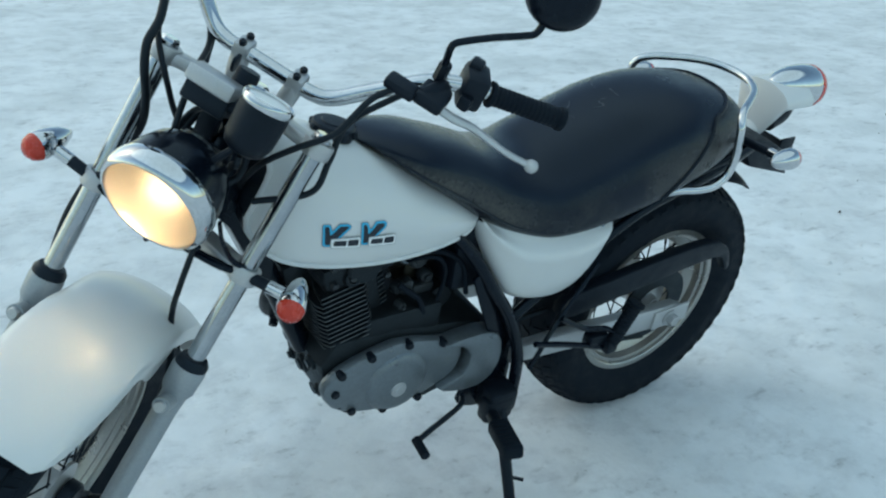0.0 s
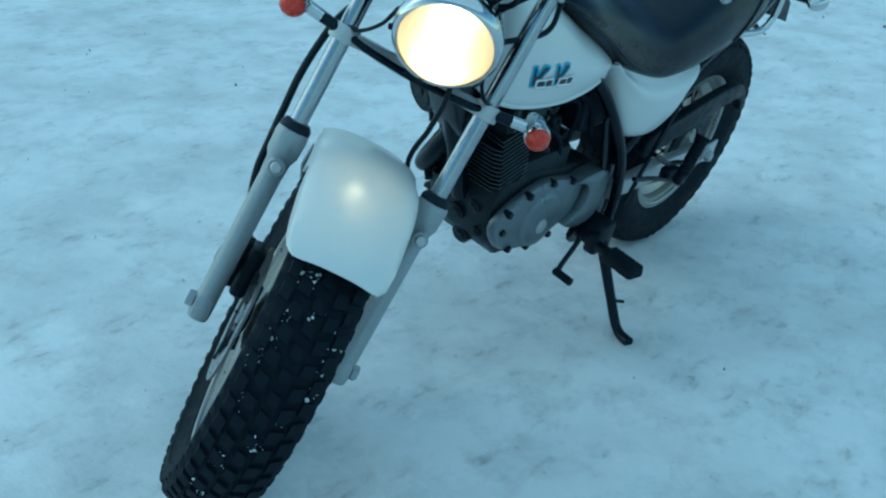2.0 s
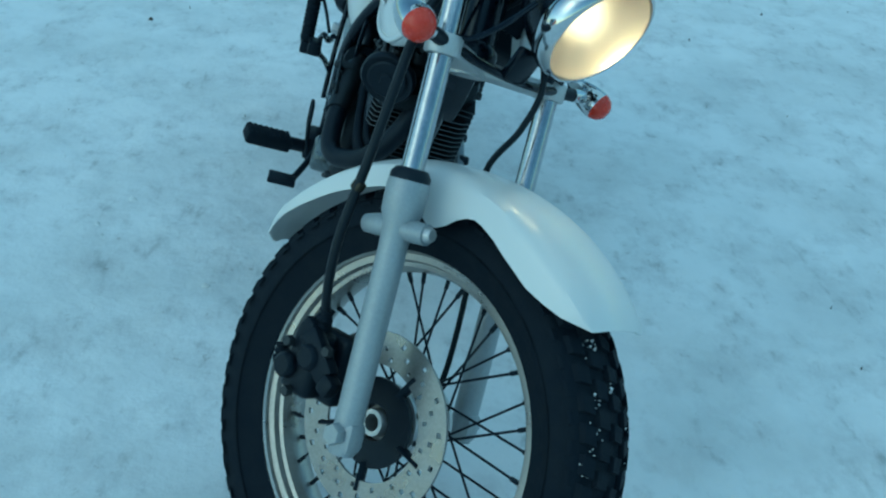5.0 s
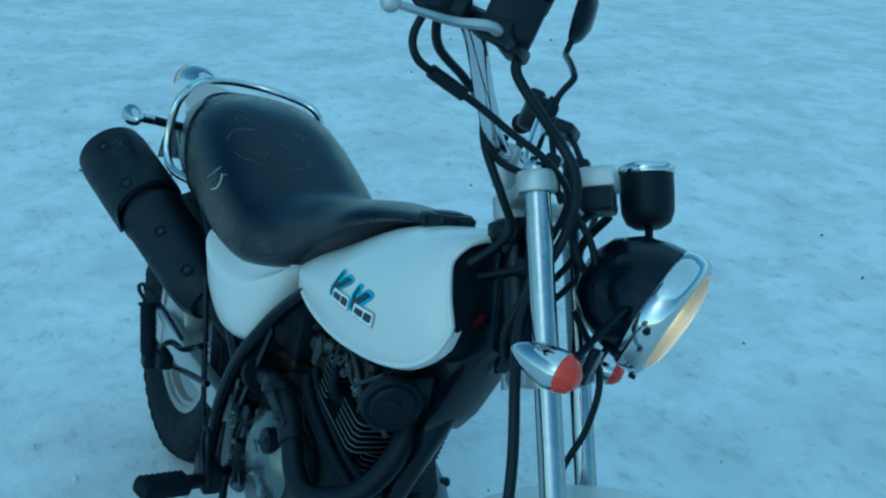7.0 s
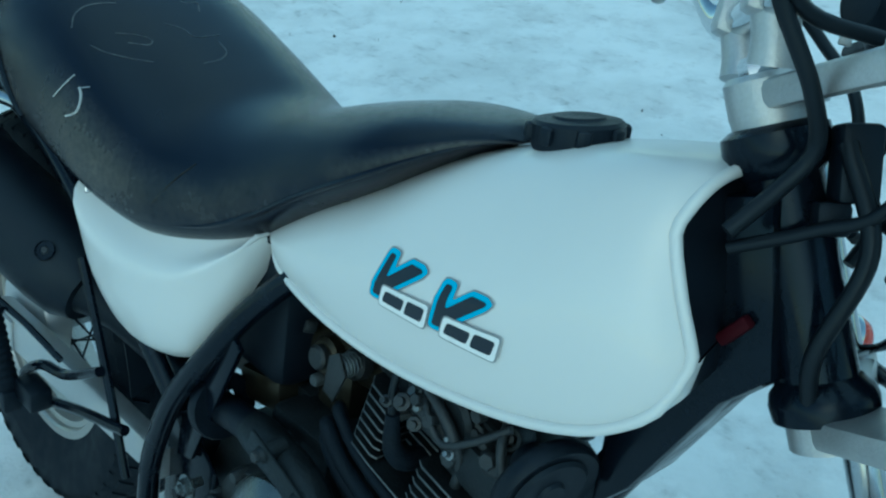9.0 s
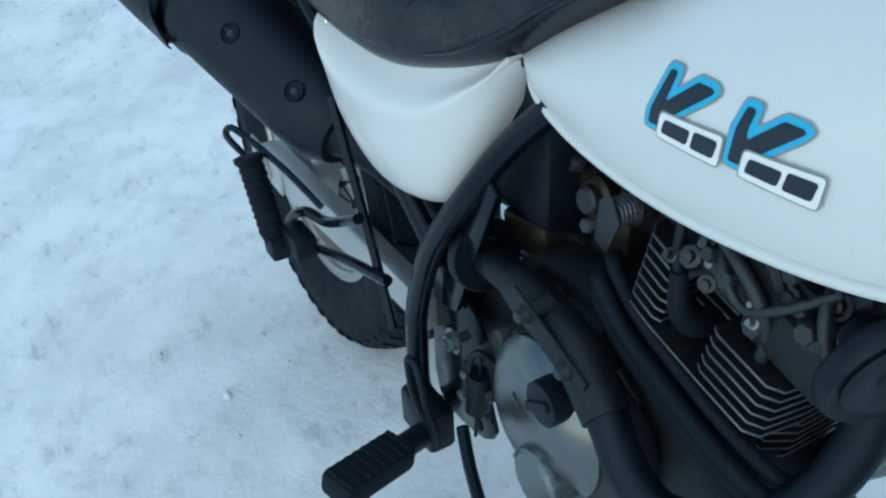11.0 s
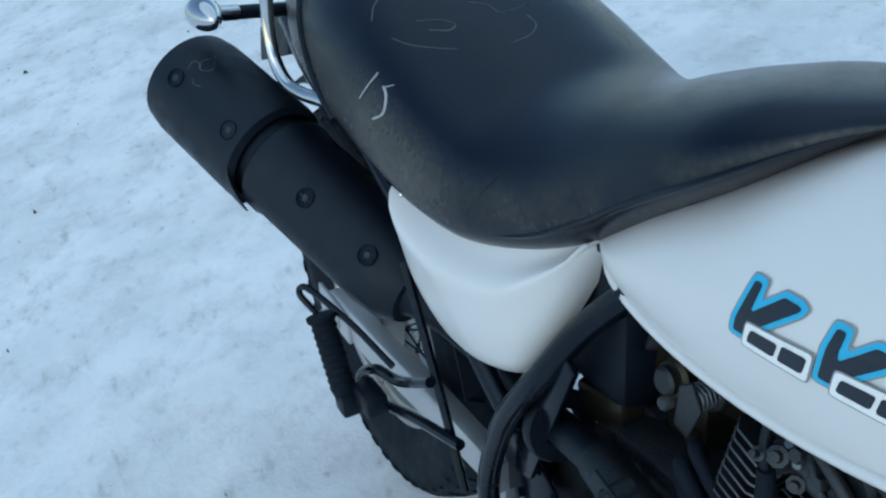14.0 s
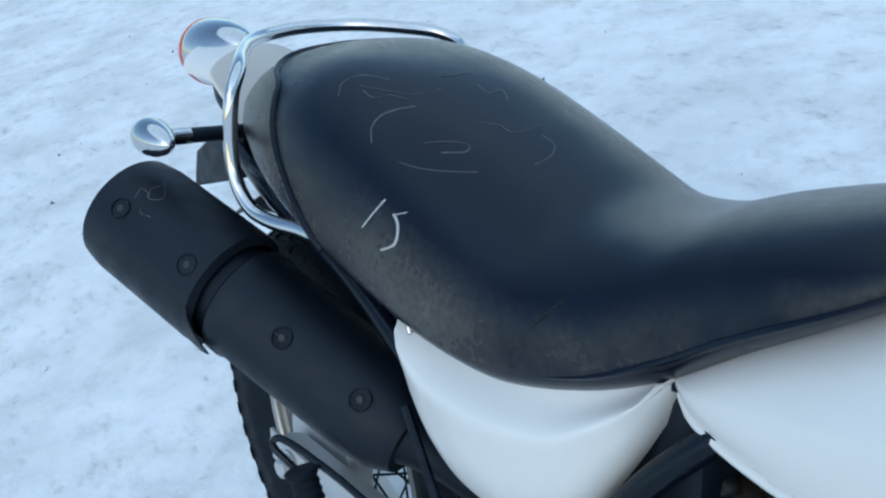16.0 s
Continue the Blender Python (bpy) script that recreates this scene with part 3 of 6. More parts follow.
# -- headlight --
def headlight():
    o = Vector((1.248, 0.0, 0.902))
    d = Vector((math.cos(radians(-10)), 0, math.sin(radians(-10))))
    bucket = lathe([(0.001, -0.125), (0.020, -0.124), (0.045, -0.112), (0.066, -0.085), (0.077, -0.052), (0.0808, -0.026), (0.078, -0.024), (0.074, -0.052), (0.063, -0.084), (0.043, -0.109), (0.019, -0.120), (0.001, -0.121)], o, d, 40, closed=True)
    h = part("headlight", bucket, BLACK, bike, "round headlight with a black shell and chrome bezel, lit", 40, STEER)
    bezel = lathe([(0.0805, -0.030), (0.0835, -0.027), (0.0850, -0.016), (0.0842, -0.004), (0.0802, 0.004), (0.0752, 0.007), (0.0735, 0.005), (0.0735, -0.004), (0.078, -0.020)], o, d, 48, closed=True)
    part("bezel", bezel, CHROME, h, "chrome headlight bezel", 50, STEER)
    part("reflector", lathe([(0.0735, 0.0), (0.071, -0.016), (0.062, -0.042), (0.046, -0.066), (0.022, -0.084), (0.001, -0.088), (0.001, -0.090), (0.023, -0.086), (0.048, -0.068), (0.064, -0.043), (0.073, -0.016), (0.0748, 0.0)], o, d, 40, closed=True), REFLECTOR, h, "silvered reflector bowl", 60, STEER)
    lens = lathe([(0.0738, 0.002), (0.070, 0.008), (0.055, 0.015), (0.030, 0.019), (0, 0.021), (0, 0.018), (0.030, 0.016), (0.055, 0.012), (0.070, 0.005)], o, d, 40)
    part("lens", lens, CLEAR, h, "clear domed headlight glass", 60, STEER).visible_shadow = False
    part("bulb", lathe([(0, -0.042), (0.012, -0.046), (0.018, -0.056), (0.018, -0.068), (0.012, -0.078), (0, -0.080)], o, d, 16), GLOW, h, "glowing headlight bulb", 60, STEER)
    for a in (200, 270, 330):
        q = o + 0.0842 * Vector((0, math.cos(radians(a)), math.sin(radians(a)))) + d * -0.015
        part("screw", bolt(q, (0, math.cos(radians(a)), math.sin(radians(a))), 0.005, 0.006), MATT, h, "", 40, STEER)
    for s in (1, -1):
        arm = tube([(1.165, 0.131 * s, 0.80), (1.175, 0.112 * s, 0.81), (1.185, 0.09 * s, 0.845), (1.20, 0.082 * s, 0.89)], 0.0055, 8, 5, flat=0.6)
        part("bracket", arm, BLACK, h, "", 40, STEER)
    part("stay", join(tube([(1.168, 0.125, 0.790), (1.176, 0.09, 0.786), (1.178, 0.0, 0.782), (1.176, -0.09, 0.786), (1.168, -0.125, 0.790)], 0.008, 10, 5, flat=0.8), slab((1.182, 0, 0.805), (0.014, 0.05, 0.05), 0.005)), BLACK, h, "black headlight stay", 40, STEER)
    part("bracket", tube([(1.166, 0.060, 1.004), (1.176, 0.046, 0.985), (1.188, 0.032, 0.960)], 0.0055, 8, 4), MATT, h, "", 40, STEER)
    return h


headlight()


def indicator(at, out, back, steer, stalk_from, lens_mat, label, k=1.0):
    """A bullet-shaped chrome indicator on a black stalk. back: the way from the lens to the tail of its body."""
    m = STEER if steer else Matrix()
    o, d = Vector(at), Vector(back).normalized()
    body = lathe([(0.0262 * k, 0.004), (0.0272 * k, 0.008), (0.0272 * k, 0.016), (0.0245 * k, 0.032), (0.019 * k, 0.048), (0.011 * k, 0.061), (0.004 * k, 0.068), (0, 0.0695)], o, d, 28)
    ind = part("indicator", body, CHROME, bike, label, 40, m)
    part("lens", lathe([(0, -0.015), (0.012 * k, -0.0135), (0.021 * k, -0.007), (0.0255 * k, 0.002), (0.0265 * k, 0.010), (0, 0.010)], o, d, 28), lens_mat, ind, "orange-red ribbed lens", 60, m)
    q = o + d * 0.024
    f = Vector(stalk_from)
    v = (f - q).normalized()
    part("stalk", tube([q + v * 0.018, f], 0.0095, 12, 0), PLASTIC, ind, "black rubber stalk", 40, m)
    part("collar", tube([q + v * 0.014, q + v * 0.044], 0.0105, 12, 0), CHROME, ind, "", 40, m)
    return ind


for s in (1, -1):
    indicator((1.190, 0.224 * s, 0.800), None, (-1, -0.24 * s, 0.02), True, (1.165, 0.14 * s, 0.788), ORANGE, "chrome bullet front indicator with an orange-red lens", 0.84)

# -- instruments --
def speedometer():
    o, d = Vector((1.131, 0.065, 1.070)), Vector((-0.46, 0, 0.888)).normalized()
    cup = lathe([(0, -0.082), (0.018, -0.081), (0.029, -0.074), (0.0345, -0.060), (0.0358, -0.035), (0.0362, -0.006), (0.034, -0.004), (0, -0.004)], o, d, 36)
    s = part("speedometer", cup, MATT, bike, "black speedometer cup with a chrome ring and pale dial", 40, STEER)
    part("ring", lathe([(0.0364, -0.010), (0.0376, -0.007), (0.0376, 0.0), (0.0345, 0.003), (0.0322, 0.001), (0.0327, -0.004)], o, d, 36, closed=True), CHROME, s, "chrome ring", 50, STEER)
    part("dial", lathe([(0, -0.002), (0.0327, -0.002), (0.0327, -0.004), (0, -0.004)], o, d, 32), DECALW, s, "pale dial", 40, STEER)
    part("cable", tube([o - d * 0.087, o - d * 0.11 + Vector((-0.01, 0, 0)), Vector((1.13, 0.045, 0.93)), Vector((1.10, 0.03, 0.86))], 0.0045, 8, 6), CABLE, s, "", 40, STEER)
    return s


speedometer()
box = part("warning_light_panel", slab((1.100, -0.027, 1.020), (0.044, 0.074, 0.026), 0.005, Matrix.Rotation(radians(-28), 4, "Y")), ALLOY, bike, "silver warning light box ahead of the fork clamp", 40, STEER)
part("base", slab((1.108, -0.025, 0.998), (0.040, 0.070, 0.034), 0.005, Matrix.Rotation(radians(-28), 4, "Y")), PLASTIC, box, "black plastic base", 40, STEER)
part("bracket", slab((1.09, 0.02, 1.005), (0.06, 0.10, 0.008), 0.002), MATT, box, "", 40, STEER)
part("ignition_lock", lathe([(0, 0.04), (0.016, 0.04), (0.018, 0.036), (0.018, -0.02), (0, -0.02)], (1.075, 0.0, 1.0), AXIS, 20), MATT, bike, "black ignition lock", 40, STEER)

key = part("ignition_key", plate([(1.029, 1.002), (1.024, 1.012), (1.0245, 1.024), (1.029, 1.029), (1.041, 1.029), (1.0455, 1.024), (1.046, 1.012), (1.041, 1.002)], -0.034, -0.029, 0.0015, 3), PLASTIC, bike, "black-headed key in the ignition lock", 40, STEER)
part("blade", slab((1.034, -0.031, 0.998), (0.008, 0.003, 0.020), 0.001), ALLOY, key, "steel key blade", 40, STEER)

# -- handlebar --
BAR = [(0.853, 0.40, 1.113), (0.885, 0.33, 1.115), (0.912, 0.27, 1.115), (0.934, 0.215, 1.098), (0.957, 0.15, 1.046), (0.975, 0.105, 1.010), (0.981, 0.075, 1.001), (0.981, 0.04, 1.001)]
bar_line = BAR + [(x, -y, z) for x, y, z in BAR[::-1]]
bar = part("handlebar", tube(bar_line, 0.0122, 14, 6), CHROME, bike, "wide chrome handlebar with black grips", 40, STEER)
for s in (1, -1):
    c = join(tube([(0.994, 0.042 * s, 0.962), (0.992, 0.044 * s, 0.975), (0.984, 0.047 * s, 0.998)], 0.0150, 20, 0), slab((0.981, 0.047 * s, 1.003), (0.034, 0.026, 0.030), 0.006))
    cl = part("riser", c, ALLOY, bar, "alloy handlebar clamp", 40, STEER)
    for dx in (-0.011, 0.011):
        part("bolt", bolt((0.981 + dx, 0.047 * s, 1.017), (0, 0, 1), 0.006, 0.008), MATT, cl, "", 40, STEER)
    d = (Vector(BAR[0]) - Vector(BAR[2])).normalized()
    d = Vector((d.x, d.y * s, d.z))
    e = Vector((0.848, 0.414 * s, 1.113))
    prof = [(0, 0.0), (0.014, 0.0), (0.0185, -0.003), (0.0185, -0.010), (0.0155, -0.013)]
    for i in range(14):
        prof += [(0.0165, -0.016 - i * 0.0075), (0.0152, -0.0185 - i * 0.0075)]
    prof += [(0.020, -0.122), (0.020, -0.127), (0.012, -0.128), (0, -0.128)]
    part("grip", lathe(prof, e, d, 20), RUBBER, bar, "ribbed black rubber grip", 30, STEER)
    sw = Vector((0.908, 0.272 * s, 1.115))
    block = join(slab(sw, (0.052, 0.040, 0.058), 0.009, Matrix.Rotation(math.atan2(d.y, d.x) - math.pi / 2, 4, "Z")), slab(sw + Vector((-0.012, -0.01 * s, 0.026)), (0.026, 0.022, 0.02), 0.006), slab(sw + Vector((0.022, 0.004 * s, -0.012)), (0.03, 0.02, 0.024), 0.005))
    part("switch_housing", block, PLASTIC, bar, "black switch housing", 40, STEER)
    perch = Vector((0.945, 0.235 * s, 1.104))
    pb = join(tube([perch + Vector((-0.03, 0.002 * s, 0)), perch, perch + Vector((0.035, -0.015 * s, -0.004))], 0.0135, 10, 4), slab(perch + Vector((0.02, 0.0, -0.003)), (0.05, 0.045, 0.022), 0.006), slab(perch + Vector((0.035, -0.045 * s, -0.006)), (0.03, 0.05, 0.018), 0.006))
    part("lever_perch", pb, PLASTIC, bar, "black lever mount with a rubber boot", 40, STEER)
    tip = Vector((0.948, 0.408, 1.079)) if s > 0 else Vector((0.915, -0.389, 1.056))
    lv = tube([perch + Vector((0.03, 0.005 * s, -0.006)), perch + Vector((0.028, 0.04 * s, -0.010)), perch.lerp(tip, 0.42) + Vector((0.014, 0, -0.004)), perch.lerp(tip, 0.75) + Vector((0.012, 0, -0.002)), tip], [0.009, 0.0085, 0.0075, 0.006, 0.006], 10, 5, flat=0.7)
    ball = bmesh.new()
    bmesh.ops.create_uvsphere(ball, u_segments=14, v_segments=8, radius=0.0105)
    bmesh.ops.translate(ball, vec=tip, verts=ball.verts)
    part("lever", join(lv, ball), ALLOY, bar, "polished alloy lever with a ball end", 40, STEER)
# brake fluid box on the right bar
rb = part("brake_reservoir", slab((0.972, -0.212, 1.126), (0.060, 0.075, 0.050), 0.006, Matrix.Rotation(radians(18), 4, "Z")), PLASTIC, bar, "square black brake fluid box", 40, STEER)
part("lid", slab((0.972, -0.212, 1.154), (0.064, 0.079, 0.007), 0.003, Matrix.Rotation(radians(18), 4, "Z")), PLASTIC, rb, "", 40, STEER)
for s, q in ((1, (0.985, -0.19, 1.159)), (2, (0.962, -0.235, 1.159))):
    part("screw", bolt(q, (0, 0, 1), 0.004, 0.003), ALLOY, rb, "", 40, STEER)


def mirror():
    """A round mirror on a cranked black arm."""
    a = tube([(0.934, 0.226, 1.105), (0.940, 0.224, 1.150), (0.949, 0.223, 1.176), (0.945, 0.229, 1.188), (0.922, 0.266, 1.210), (0.901, 0.300, 1.226), (0.896, 0.312, 1.236), (0.895, 0.315, 1.258)], 0.0055, 10, 5)
    mr = part("mirror", a, BLACK, bike, "round black mirror on a cranked arm", 40, STEER)
    o, d = Vector((0.894, 0.317, 1.304)), Vector((-0.96, -0.12, -0.1)).normalized()
    part("mirror_shell", lathe([(0, -0.020), (0.025, -0.018), (0.043, -0.010), (0.0515, 0.0), (0.053, 0.006), (0.051, 0.010), (0.049, 0.008), (0, 0.008)], o, d, 32), BLACK, mr, "black mirror shell with a chrome edge", 40, STEER)
    part("mirror_glass", lathe([(0, 0.0095), (0.048, 0.0095), (0.048, 0.0085), (0, 0.0085)], o, d, 32), CHROME, mr, "mirror glass", 40, STEER)
    part("mirror_nut", lathe([(0, 0.03), (0.009, 0.03), (0.010, 0.026), (0.010, 0.0), (0, 0.0)], (0.935, 0.226, 1.112), (0, 0, 1), 6), MATT, mr, "", 40, STEER)
    return mr


mirror()

# ---- bodywork ----
TX = [0.588, 0.607, 0.645, 0.710, 0.790, 0.870, 0.940, 0.988, 1.015, 1.030, 1.037]
TB = [0.694, 0.678, 0.668, 0.662, 0.663, 0.673, 0.690, 0.713, 0.740, 0.766, 0.785]
TT = [0.708, 0.728, 0.756, 0.795, 0.842, 0.874, 0.892, 0.902, 0.906, 0.907, 0.906]
TW = [0.084, 0.096, 0.106, 0.115, 0.121, 0.122, 0.116, 0.107, 0.097, 0.087, 0.080]


def crease(x):
    """How sharp the tank's flank line is: strongest ahead of the middle."""
    return at_x(x, [0.60, 0.72, 0.90, 1.00, 1.037], [0.2, 0.8, 1.0, 0.7, 0.2])


def tank_ring(x, grow=0.0, k=48):
    """A section of the tank; towards the front the sections lean back and narrow at the top."""
    b, t, w = (smooth_at(x, TX, v) for v in (TB, TT, TW))
    zw = b + 0.46 * (t - b)
    g = min(max((x - 0.84) / 0.19, 0), 1)
    g = g * g * (3 - 2 * g)
    out = []
    for i in range(k):
        a = 2 * math.pi * i / k
        c, s = math.cos(a), math.sin(a)
        full = abs(c) ** (0.66 - 0.12 * g)
        if s > 0:   # above the widest line the flank turns in at a soft crease
            full = full * (1 - 0.28 * crease(x)) + (1 - s) * 0.28 * crease(x)
        y = math.copysign(full, c) * w
        z = zw + ((t - zw) * abs(s) ** (1.12 - 0.45 * g) if s > 0 else -(zw - b) * min(1, abs(s) / 0.56) ** 0.9)
        if s < -0.56:   # the underside is flat and drawn up a little
            y, z = c / 0.8285 * 0.87 * w, b + 0.012 * (abs(s) - 0.56) / 0.44
        lean = 0.45 * (max(z, 0.765) - 0.80) if z < 0.87 else 0.0315 - 0.2 * (z - 0.87)
        out.append((x - g * lean, y * (1 + grow), z + grow * (z - zw)))
    return out


FLANKS = {}


def tank_side(x, z):
    """How far out the tank's flank lies at x and z."""
    key = round(x + 0.45 * (z - 0.80) * max(0, (x - 0.84) / 0.19) ** 2, 4)
    if key not in FLANKS:
        ring = tank_ring(key, 0, 192)
        FLANKS[key] = ring[-15:] + ring[:48]
    side = FLANKS[key]
    return float(np.interp(z, [q[2] for q in side], [q[1] for q in side]))


tank_skin = loft([tank_ring(x) for x in np.linspace(TX[0], TX[-1], 44)], caps=False)
tank_skin.verts.ensure_lookup_table()
tank_skin.faces.new([tank_skin.verts[i] for i in range(48)])
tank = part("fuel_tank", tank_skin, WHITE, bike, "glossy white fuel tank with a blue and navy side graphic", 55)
for s in (1, -1):
    # bead along the lower edge and up the front
    line = [(0.5885, 0.060 * s, 0.699), (0.588, 0.074 * s, 0.697)]
    for x in np.linspace(0.592, 1.035, 27):
        ring = tank_ring(x, 0, 96)
        q = ring[(96 - 8) % 96] if s > 0 else ring[48 + 8]
        line.append((q[0], q[1] * 1.005, q[2]))
    ring = tank_ring(1.037, 0, 96)
    for i in (90, 93, 0, 4, 8, 12, 15, 18, 21, 24):
        q = ring[i % 96] if s > 0 else ring[(48 - i) % 96]
        line.append((q[0] + 0.002, q[1], q[2]))
    part("bead", tube(line, 0.0046, 8, 2), WHITE, tank, "raised seam along the tank's edge", 60)
ring = tank_ring(1.037)
mid = sum((Vector(q) for q in ring), Vector()) / len(ring)
part("front_recess", loft([[mid + (Vector(q) - mid) * k - Vector((d, 0, 0)) for q in ring] for k, d in ((0.998, 0.001), (0.960, 0.004), (0.90, 0.02), (0.78, 0.05))]), MATT, tank, "black hollow at the tank's front", 60)
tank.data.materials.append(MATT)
for poly in tank.data.polygons:   # the white underside inside the seam is coloured black, dark as in shade
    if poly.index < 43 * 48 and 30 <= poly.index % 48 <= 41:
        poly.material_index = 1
cap = part("filler_cap", lathe([(0.034, -0.022), (0.037, -0.014), (0.037, 0.002), (0.034, 0.005), (0.022, 0.006), (0.020, 0.008), (0, 0.008)], (0.862, 0, 0.885), (-0.18, 0, 1), 28), PLASTIC, tank, "round black filler cap with a ribbed edge", 40)
for i in range(8):
    a = 2 * math.pi * i / 8
    part("rib", slab((0.862 + 0.0355 * math.cos(a), 0.0355 * math.sin(a), 0.880 + 0.006 * math.cos(a)), (0.011, 0.012, 0.014), 0.003, Matrix.Rotation(a, 4, "Z")), PLASTIC, cap)


def grown(outline, g):
    """The outline pushed out by g, with its corners rounded."""
    k = len(outline)
    area = sum(outline[i][0] * outline[(i + 1) % k][1] - outline[(i + 1) % k][0] * outline[i][1] for i in range(k))
    sgn = 1 if area > 0 else -1
    out = []
    for i in range(k):
        p, a, b = Vector(outline[i]), Vector(outline[i - 1]), Vector(outline[(i + 1) % k])
        d0, d1 = (p - a).normalized(), (b - p).normalized()
        n0, n1 = Vector((d0.y, -d0.x)) * sgn, Vector((d1.y, -d1.x)) * sgn
        out.append(p + (n0 + n1) * (g / max(0.35, 1 + n0.dot(n1))))
    soft = []
    for i in range(k):
        p, a, b = out[i], out[i - 1], out[(i + 1) % k]
        r = min(0.0022 + g * 0.6, 0.3 * (p - a).length, 0.3 * (b - p).length)
        q0, q1 = p + (a - p).normalized() * r, p + (b - p).normalized() * r
        soft += [q0, q0 * 0.25 + p * 0.5 + q1 * 0.25, q1]
    return soft


def sticker(outline, g, mat, lift, s):
    """A piece of the graphic, laid on the tank's flank; outline in metres along and across the graphic."""
    bm = bmesh.new()
    bm.faces.new([bm.verts.new((q.x, 0, q.y)) for q in grown(outline, g)])
    bmesh.ops.triangulate(bm, faces=bm.faces[:])
    for _ in range(4):
        bmesh.ops.subdivide_edges(bm, edges=[e for e in bm.edges if e.calc_length() > 0.005], cuts=1)
        bmesh.ops.triangulate(bm, faces=bm.faces[:])
    # it reads from the rear on the right flank and from the front on the left
    o, e1, e2 = ((0.927, 0.737), (-1.04, -0.150), (0.07, 1.0)) if s > 0 else ((0.782, 0.730), (1.06, 0.085), (0.17, 1.0))
    for q in bm.verts:
        u, w = q.co.x, q.co.z
        x, z = o[0] + u * e1[0] + w * e2[0], o[1] + u * e1[1] + w * e2[1]
        q.co = (x, s * (tank_side(x, z) + lift), z)
    return part("graphic", bm, mat, tank, "", 60)


TICK = [(0.001, 0.003), (0.0005, 0.039), (0.0075, 0.039), (0.0098, 0.021), (0.0255, 0.038), (0.0270, 0.039), (0.0385, 0.039), (0.0412, 0.0375), (0.0405, 0.0355), (0.0185, 0.013), (0.0115, 0.003)]
BOX = [(0.0125, -0.002), (0.0125, 0.0135), (0.030, 0.0140), (0.060, 0.0155), (0.0605, -0.003)]
BARS = [[(0.0145, 0.001), (0.0158, 0.0112), (0.0375, 0.0114), (0.0365, 0.0005)], [(0.0395, 0.0), (0.0405, 0.0125), (0.0588, 0.0127), (0.0578, 0.0)]]
for s in (1, -1):
    for du in (0.0, 0.066):
        for shape, g, mat, lift in [(TICK, 0.0046, DECALG, 0.0010), (TICK, 0.0034, BLUE, 0.0014), (TICK, -0.0002, NAVY, 0.0018), (BOX, 0.0026, DECALG, 0.0022), (BOX, 0.0014, DECALW, 0.0026)] + [(q, 0.0, NAVY, 0.0030) for q in BARS]:
            sticker([(u + du, w) for u, w in shape], g, mat, lift, s)

# -- seat --
SX = [-0.110, -0.102, -0.084, -0.056, -0.030, 0.030, 0.120, 0.220, 0.330, 0.400, 0.460, 0.540, 0.600, 0.650, 0.720, 0.780, 0.812, 0.826]
ST = [0.788, 0.808, 0.829, 0.848, 0.858, 0.870, 0.877, 0.864, 0.829, 0.804, 0.787, 0.798, 0.823, 0.841, 0.861, 0.869, 0.868, 0.862]
SB = [0.765, 0.757, 0.750, 0.742, 0.735, 0.714, 0.690, 0.661, 0.640, 0.633, 0.636, 0.661, 0.697, 0.737, 0.788, 0.835, 0.856, 0.860]
SW = [0.070, 0.086, 0.102, 0.117, 0.126, 0.145, 0.163, 0.168, 0.166, 0.160, 0.150, 0.130, 0.114, 0.107, 0.098, 0.070, 0.042, 0.020]


def seat_point(x, a, grow=0.0):
    b, t, w = (smooth_at(x, SX, v) for v in (SB, ST, SW))
    zw = b + 0.30 * (t - b)
    c, s = math.cos(a), math.sin(a)
    y = math.copysign(abs(c) ** 0.78, c) * w
    z = zw + ((t - zw) * abs(s) ** 0.95 if s > 0 else -(zw - b) * abs(s) ** 0.8)
    return Vector((x, y * (1 + grow), z + grow * (z - zw)))


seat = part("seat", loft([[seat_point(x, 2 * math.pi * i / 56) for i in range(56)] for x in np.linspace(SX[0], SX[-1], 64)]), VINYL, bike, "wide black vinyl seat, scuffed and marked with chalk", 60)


def piping_line(a0, a1, n):
    """The seam round the rear panel: down the flanks and across the top further back."""
    out = []
    for a in np.linspace(a0, a1, n):
        x = 0.05
        for _ in range(40):
            q = seat_point(x, a)
            back = -0.044 + 0.099 * (min(abs(q.y), 0.12) / 0.12) ** 3
            down = 0.055 + (0.834 - q.z) / 0.864
            w = min(max((abs(q.y) - 0.105) / 0.02, 0), 1)
            x = 0.6 * x + 0.4 * (back * (1 - w) + max(back, down) * w)
        out.append(seat_point(x, a, 0.003))
    return out


part("piping", tube(piping_line(-0.25, math.pi + 0.25, 60), 0.0042, 8, 1), BLACK, seat, "black piping round the seat's rear panel", 60)


for s in (0, 1):   # the turned hem along the front of the lower edge
    part("hem", tube([seat_point(x, math.pi + 0.12 if s else -0.12, -0.010) for x in np.linspace(0.50, 0.80, 24)], [0.0015, 0.0045, 0.0050, 0.0050, 0.0040, 0.0015], 8, 1, flat=0.7), VINYL, seat, "turned hem of the seat cover", 60)


def chalk(line, r=0.0016, mat=CHALK):
    """A chalk stroke on the seat: pairs of x and angle."""
    pts = [seat_point(x, a, 0.0) for x, a in line]
    return part("chalk_mark", tube(pts, r * 0.55, 5, 4, flat=0.5), mat, seat)


